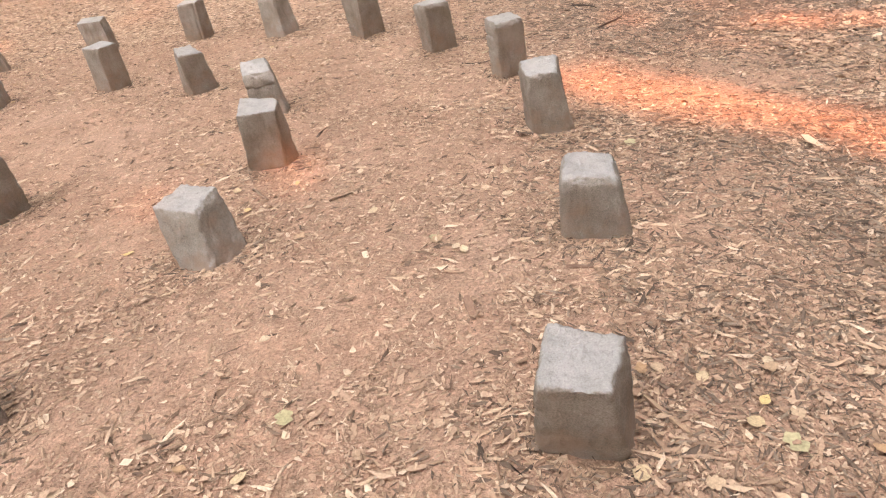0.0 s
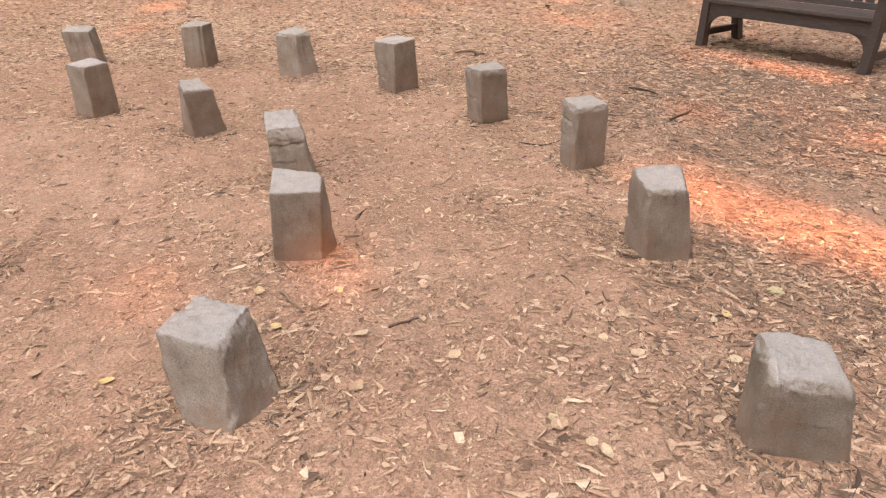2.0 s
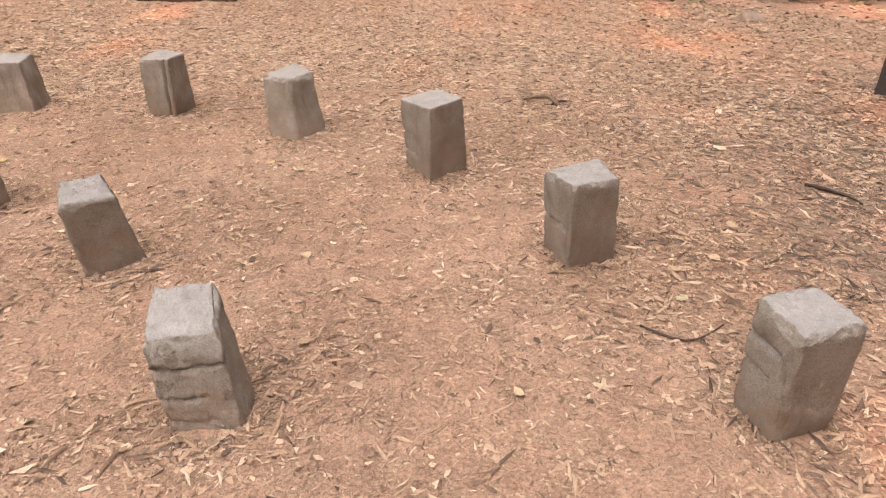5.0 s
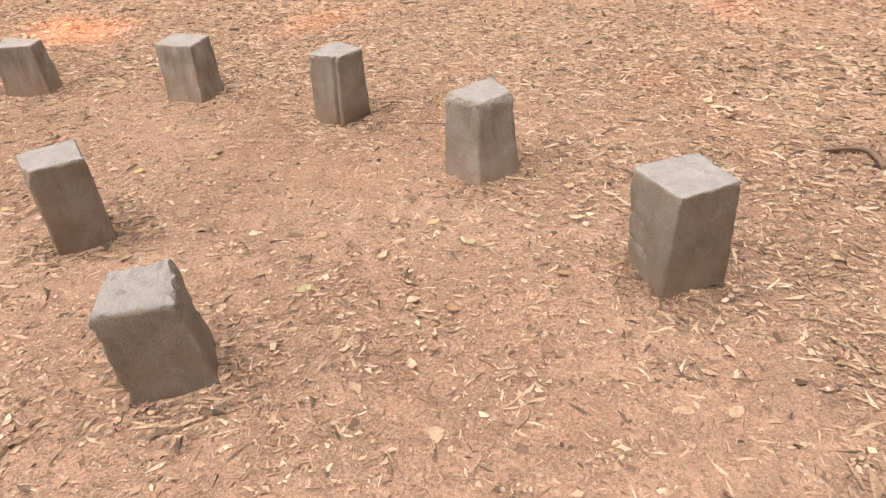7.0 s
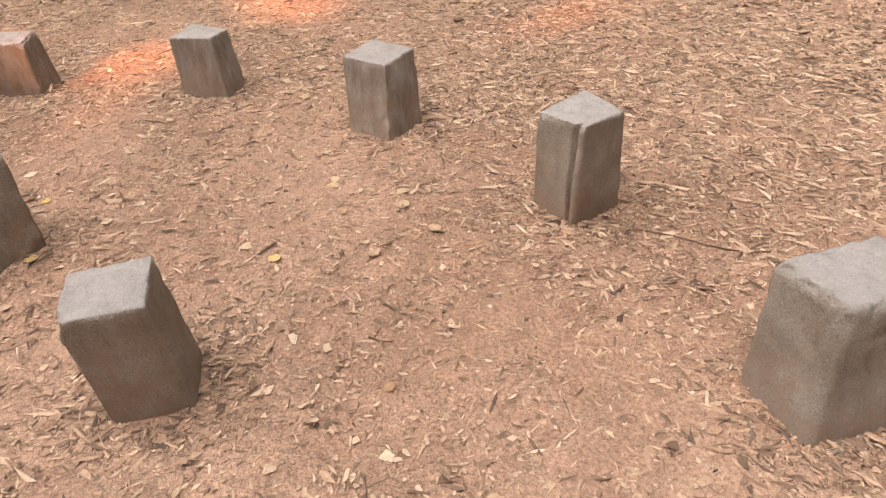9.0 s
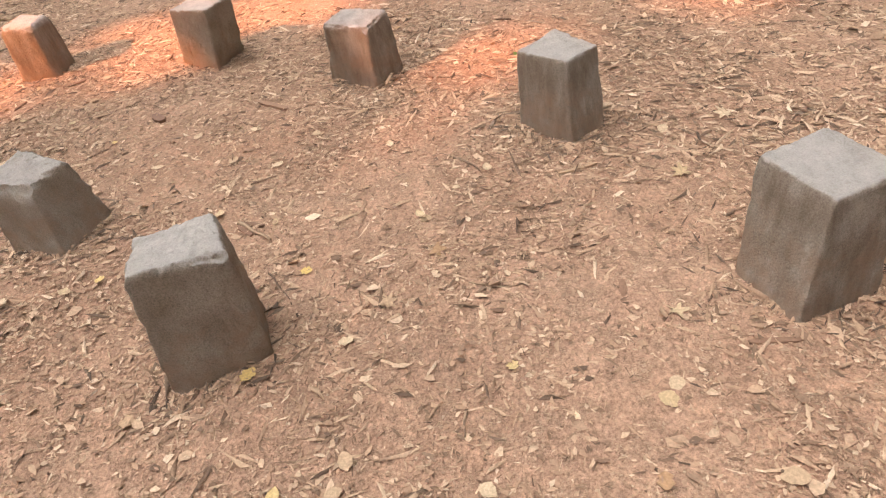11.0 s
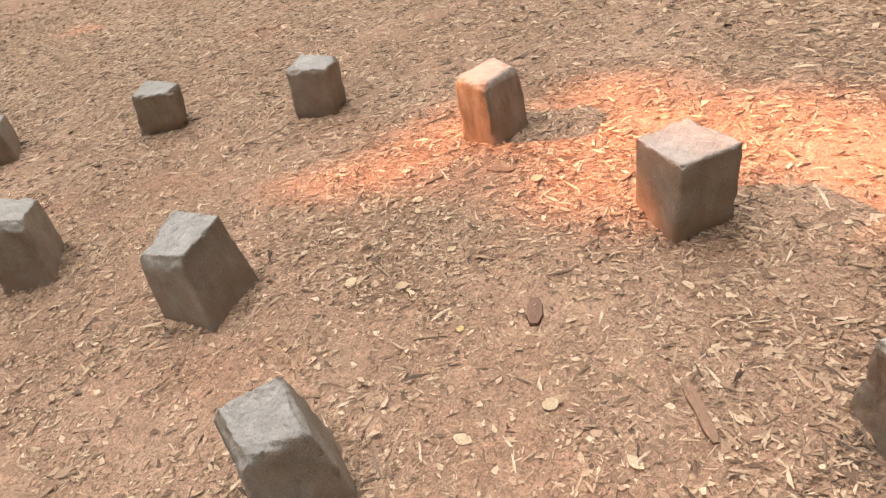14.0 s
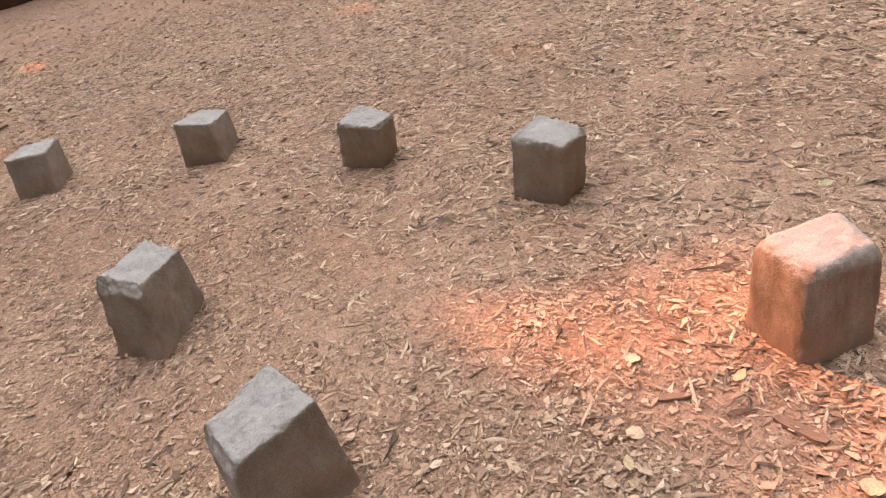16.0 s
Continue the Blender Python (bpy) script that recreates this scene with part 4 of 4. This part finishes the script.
LEAF_LABEL = {"pale": "pale tan dry leaf fallen on the soil", "yellow": "yellow leaf fallen on the soil", "green": "greenish yellow leaf fallen on the soil", "brown": "curled brown leaf fallen on the soil", "lobed": "large dry tan leaf with pointed lobes on the soil"}
leaf_rng = random.Random(5)


def leaf(x, y, size=0.06, kind="pale"):
    me = leaf_rng.choice({"pale": PALE, "yellow": YELLOW, "green": GREEN, "brown": BROWN, "lobed": LOBED}[kind])
    ob = new("fallen_leaf", me)
    k = size * leaf_rng.uniform(0.85, 1.15)
    ob.matrix_world = pose(x, y, float(lift(x, y)) + 0.010, leaf_rng.uniform(-9, 9), leaf_rng.uniform(-9, 9), leaf_rng.uniform(0, 360)) @ Matrix.Diagonal((k, k, k, 1))
    return tagged(ob, LEAF_LABEL[kind], "leaf", "fallen leaves")


# where the walk begins
for x, y in [(0.59, 1.43), (0.70, 1.36), (0.90, 1.35), (0.88, 1.17), (0.76, 1.16), (1.14, 1.28), (-0.02, 2.48), (0.57, 0.99), (0.41, 1.05), (-0.68, 1.27), (0.73, 2.99), (-1.85, 2.94), (0.36, 2.82), (-0.32, 2.89), (-1.13, 3.45)]:
    leaf(x, y, 0.055)
leaf(-0.58, 1.49, 0.075, "green")
leaf(0.82, 1.07, 0.07, "green")
leaf(0.82, 1.23, 0.04, "yellow")
leaf(-0.03, 2.50, 0.06, "green")
leaf(1.09, 3.17, 0.08, "green")
leaf(-1.57, 2.87, 0.055, "yellow")
leaf(0.80, 3.02, 0.07, "yellow")
leaf(-0.77, 3.42, 0.05, "yellow")
# along the east and north of the ring
for x, y in [(0.33, 5.36), (-0.90, 5.26), (-0.62, 5.28), (-1.06, 4.77), (-0.11, 4.96), (-1.02, 5.93), (-0.34, 6.24), (-0.20, 6.28), (-0.55, 6.32), (-1.20, 6.18), (-1.90, 6.83), (-1.33, 6.52), (-0.94, 7.59), (-1.64, 7.03), (-1.57, 6.76)]:
    leaf(x, y, 0.055)
leaf(-1.46, 7.08, 0.075, "yellow")
leaf(-1.25, 6.96, 0.065, "green")
leaf(-1.77, 6.45, 0.07, "green")
for x, y in [(-2.90, 7.38), (-2.82, 7.65), (-3.35, 7.11), (-3.46, 7.68), (-4.52, 7.23), (-3.56, 6.78), (-4.61, 8.30), (-3.42, 7.64)]:
    leaf(x, y, 0.06)
leaf(-1.17, 6.50, 0.05, "brown")
leaf(-3.19, 7.13, 0.06, "yellow")
leaf(-3.53, 6.58, 0.05, "yellow")
leaf(-3.98, 6.53, 0.06, "yellow")
leaf(-3.69, 7.30, 0.04, "yellow")
leaf(-3.22, 7.51, 0.06, "brown")
# along the west of the ring
for x, y in [(-4.94, 6.44), (-4.76, 6.67), (-4.50, 7.24), (-5.11, 7.23), (-5.38, 6.51), (-5.22, 6.71), (-5.63, 6.63), (-5.42, 6.92), (-5.51, 6.14), (-6.05, 5.52), (-5.73, 6.33), (-6.00, 5.28), (-6.90, 5.71), (-6.82, 4.99), (-6.57, 5.69), (-6.99, 5.27), (-8.32, 4.54)]:
    leaf(x, y, 0.055)
leaf(-4.72, 5.97, 0.05, "yellow")
leaf(-4.40, 6.76, 0.04, "yellow")
leaf(-5.92, 5.88, 0.035, "yellow")
leaf(-6.68, 4.12, 0.045, "brown")
leaf(-8.09, 4.82, 0.055, "green")
leaf(-6.52, 5.28, 0.05)
leaf(-6.45, 7.56, 0.06, "brown")
# loose leaves between
for x, y in [(0.09, 2.34), (0.69, 2.74), (-0.68, 2.74), (-0.67, 3.07), (0.66, 5.75), (-0.27, 5.71), (1.06, 6.15), (0.86, 5.84), (0.33, 7.69), (0.18, 7.24), (-0.85, 7.29), (-1.02, 8.85), (-1.03, 7.26), (-3.05, 7.70), (-3.13, 7.78), (-3.94, 6.16), (-3.48, 6.73), (-3.99, 6.85), (-4.70, 7.56), (-4.70, 5.84), (-4.75, 5.59), (-6.61, 5.21), (-7.61, 4.31), (-7.61, 4.62)]:
    leaf(x, y, 0.06, "pale")
for x, y in [(-1.01, 3.16)]:
    leaf(x, y, 0.065, "yellow")
for x, y in [(0.62, 5.52)]:
    leaf(x, y, 0.065, "green")
for x, y in [(-0.83, 6.84), (-3.40, 6.60)]:
    leaf(x, y, 0.05, "brown")
for x, y in [(0.40, 3.08), (0.41, 3.09), (0.18, 4.98), (-3.13, 8.25), (-3.08, 8.36), (-4.11, 7.01), (-4.30, 7.23), (-4.30, 8.20), (-3.69, 7.82), (-4.58, 8.56), (-6.46, 5.00)]:
    leaf(x, y, 0.085, "lobed")
for i in range(110):
    a, r = leaf_rng.uniform(0, 6.283), 6.3 * math.sqrt(leaf_rng.uniform(0.06, 1))
    x, y = -3.35 + r * math.cos(a), 4.25 + r * math.sin(a)
    if min(math.hypot(x - sx, y - sy) for sx, sy in STONES) > 0.24:
        leaf(x, y, leaf_rng.uniform(0.028, 0.05), leaf_rng.choice(["pale", "pale", "pale", "brown"]))

# ---- twigs and bark ----
twig_rng = random.Random(9)


def twig(x0, y0, x1, y1, r=0.006, label="thin dark twig lying on the soil", bend=0.06, fork=False, sag=None, material=None):
    """A bent, tapering stick from one place on the ground to another."""
    long = math.hypot(x1 - x0, y1 - y0)
    bm = bmesh.new()
    off, pts = twig_rng.uniform(-bend, bend) * long * 2 if sag is None else sag, []
    for i in range(8):
        t = i / 7
        sway = off * math.sin(math.pi * t) + 0.02 * long * math.sin(9 * t + off * 50)
        x, y = x0 + (x1 - x0) * t - (y1 - y0) / long * sway, y0 + (y1 - y0) * t + (x1 - x0) / long * sway
        pts.append((x - x0, y - y0, float(lift(x, y)) + r * (0.9 + 0.8 * math.sin(3.1 * t))))
    tube(bm, pts, [r * (1 - 0.55 * i / 7) for i in range(8)], 7, 0.35)
    if fork:
        a, b = Vector(pts[4]), Vector(((y1 - y0) * -0.5, (x1 - x0) * 0.5, r * 5)) + Vector(pts[5])
        tube(bm, [a.lerp(b, u) for u in (0, 0.3, 0.6, 1)], [r * 0.7, r * 0.6, r * 0.5, r * 0.3], 6, 0.3)
    ob = new("twig", mesh_of("twig", bm, material or TWIG_BARK, True))
    ob.location = (x0, y0, 0)
    return tagged(ob, label, "twig", "twigs on the ground")


def slab(x0, y0, x1, y1, wide, thick, material, label, name="bark_piece"):
    """A torn flat piece of bark or wood."""
    long = math.hypot(x1 - x0, y1 - y0)
    turn = math.degrees(math.atan2(y1 - y0, x1 - x0))
    bm = bmesh.new()
    rows = []
    for i in range(7):
        u = i / 6 - 0.5
        w = wide / 2 * (1 - 0.5 * abs(u * 2) ** 4) * twig_rng.uniform(0.85, 1.1)
        z = thick * twig_rng.uniform(0.9, 1.15)
        rows.append([bm.verts.new((u * long, s * w, zz)) for s, zz in ((-1, 0), (-0.9, z), (0.9, z * 0.9), (1, 0))])
    for a, b in zip(rows, rows[1:]):
        for j in range(4):
            bm.faces.new((a[j], a[(j + 1) % 4], b[(j + 1) % 4], b[j]))
    bm.faces.new(rows[0])
    bm.faces.new(rows[-1][::-1])
    ob = new(name, mesh_of(name, bm, material))
    cx, cy = (x0 + x1) / 2, (y0 + y1) / 2
    ob.matrix_world = pose(cx, cy, float(lift(cx, cy)) + 0.002, twig_rng.uniform(-4, 4), twig_rng.uniform(-3, 3), turn)
    return tagged(ob, label, name.replace("_", " "), "torn bark pieces" if name == "bark_piece" else "")


TORN = "torn piece of reddish-brown bark lying on the soil"
twig(1.66, 6.64, 1.84, 6.38, 0.011, sag=0.02, material=DARK_BARK)
twig(1.64, 5.64, 1.93, 5.89, 0.012, sag=-0.015, material=DARK_BARK)
twig(-1.03, 3.44, -0.92, 3.26, 0.009)
twig(0.59, 3.35, 0.83, 3.22, 0.004)
twig(0.27, 3.63, 0.33, 3.52, 0.004)
twig(0.23, 3.44, 0.26, 3.31, 0.004)
twig(-0.50, 3.15, -0.38, 3.24, 0.005, fork=True)
twig(-1.27, 3.83, -1.25, 4.01, 0.004)
twig(0.32, 4.25, 0.33, 4.10, 0.005)
slab(0.38, 3.29, 0.37, 3.20, 0.025, 0.008, BARK_SLAB, TORN)
slab(0.51, 1.32, 0.58, 1.15, 0.016, 0.010, PALE_WOOD, "pale split stick of wood beside a post", "wood_sliver")
twig(-0.56, 3.11, -0.40, 3.17, 0.007)
slab(0.06, 1.99, 0.07, 1.85, 0.035, 0.010, BARK_SLAB, TORN)
twig(-0.90, 1.88, -0.76, 1.95, 0.004)
twig(0.59, 3.33, 0.71, 3.25, 0.004)
slab(0.47, 2.08, 0.57, 2.05, 0.022, 0.008, BARK_SLAB, TORN)
twig(0.40, 5.33, 0.72, 5.34, 0.006, "curved dark twig lying on the soil", sag=-0.10, material=DARK_BARK)
twig(0.50, 8.16, 0.25, 8.31, 0.019, "dark knotty branch end lying on leaf litter", sag=-0.11)
twig(0.46, 8.18, 0.58, 8.27, 0.012, "short dark stub of a branch on leaf litter", sag=0.01, material=DARK_BARK)
twig(-2.25, 8.11, -1.70, 8.26, 0.004)
twig(-2.10, 6.72, -2.05, 6.75, 0.005)
twig(-4.09, 7.29, -4.00, 7.47, 0.004)
twig(-4.26, 6.94, -4.13, 6.92, 0.004)
slab(-3.51, 7.93, -3.46, 8.06, 0.022, 0.008, BARK_SLAB, TORN)
twig(-4.84, 6.52, -4.66, 6.64, 0.010)
slab(-3.88, 7.74, -3.81, 7.71, 0.025, 0.008, BARK_SLAB, TORN)
twig(-3.60, 7.13, -3.52, 7.10, 0.005)
slab(-5.96, 6.66, -5.77, 6.80, 0.038, 0.012, BARK_SLAB, TORN)
twig(-4.46, 6.62, -4.25, 6.69, 0.004)
slab(-4.52, 7.80, -4.52, 7.96, 0.022, 0.010, PALE_WOOD, "pale split stick of wood on leaf litter", "wood_sliver")
twig(-4.86, 7.46, -4.71, 7.53, 0.006)
slab(-6.15, 6.07, -6.02, 6.13, 0.062, 0.016, BARK_SLAB, "small sawn-off block of reddish wood", "wood_block")
twig(-5.76, 7.33, -5.79, 7.45, 0.006)
slab(-4.82, 6.52, -4.73, 6.57, 0.03, 0.010, BARK_SLAB, TORN)
slab(-4.83, 6.54, -4.77, 6.62, 0.022, 0.010, BARK_SLAB, TORN)
twig(-5.12, 6.58, -5.13, 6.70, 0.005)
twig(-5.81, 5.74, -5.87, 5.85, 0.005)
slab(-6.31, 5.73, -6.35, 5.84, 0.02, 0.008, BARK_SLAB, TORN)
twig(-6.12, 5.32, -6.03, 5.48, 0.007)
slab(-6.93, 5.43, -6.95, 5.57, 0.045, 0.012, BARK_SLAB, TORN)
slab(-6.75, 5.16, -6.84, 5.22, 0.028, 0.008, BARK_SLAB, TORN)
twig(-6.14, 4.04, -6.27, 4.11, 0.004)
twig(-5.72, 7.29, -5.81, 7.42, 0.007, "thin brown twig lying at a post's foot")
slab(-5.66, 7.58, -5.80, 7.57, 0.02, 0.008, BARK_SLAB, TORN)
twig(-6.38, 4.67, -6.44, 4.67, 0.006)
for i in range(70):
    a, r = twig_rng.uniform(0, 6.283), 6.6 * math.sqrt(twig_rng.uniform(0.1, 1))
    x, y = -3.35 + r * math.cos(a), 4.25 + r * math.sin(a)
    if min(math.hypot(x - sx, y - sy) for sx, sy in STONES) > 0.3:
        b, k = twig_rng.uniform(0, 6.283), twig_rng.uniform(0.05, 0.13)
        if i % 3:
            twig(x, y, x + k * math.cos(b), y + k * math.sin(b), twig_rng.uniform(0.003, 0.006))
        else:
            slab(x, y, x + k * 0.8 * math.cos(b), y + k * 0.8 * math.sin(b), twig_rng.uniform(0.015, 0.03), 0.007, BARK_SLAB, TORN)


def sprout(x, y):
    """A seedling: a thin stem and four small leaves."""
    bm = bmesh.new()
    tube(bm, [(0, 0, -0.005), (0.003, 0.002, 0.02), (0.002, 0.006, 0.04)], [0.0018, 0.0015, 0.001], 5)
    for i in range(4):
        a, tall = i * 1.57 + 0.4, 0.025 + 0.005 * i
        way, side = Vector((math.cos(a), math.sin(a), 0.25)), Vector((-math.sin(a), math.cos(a), 0))
        foot = Vector((0.002, 0.004, tall))
        ring = [bm.verts.new(foot + way * u + side * q) for u, q in ((0, 0), (0.012, -0.009), (0.026, -0.008), (0.036, 0), (0.026, 0.008), (0.012, 0.009))]
        bm.faces.new(ring)
    ob = new("sprout", mesh_of("sprout", bm, SPROUT))
    ob.location = (x, y, float(lift(x, y)))
    return tagged(ob, "small fresh green sprout growing from leaf litter", "plant")


sprout(-5.59, 8.03)
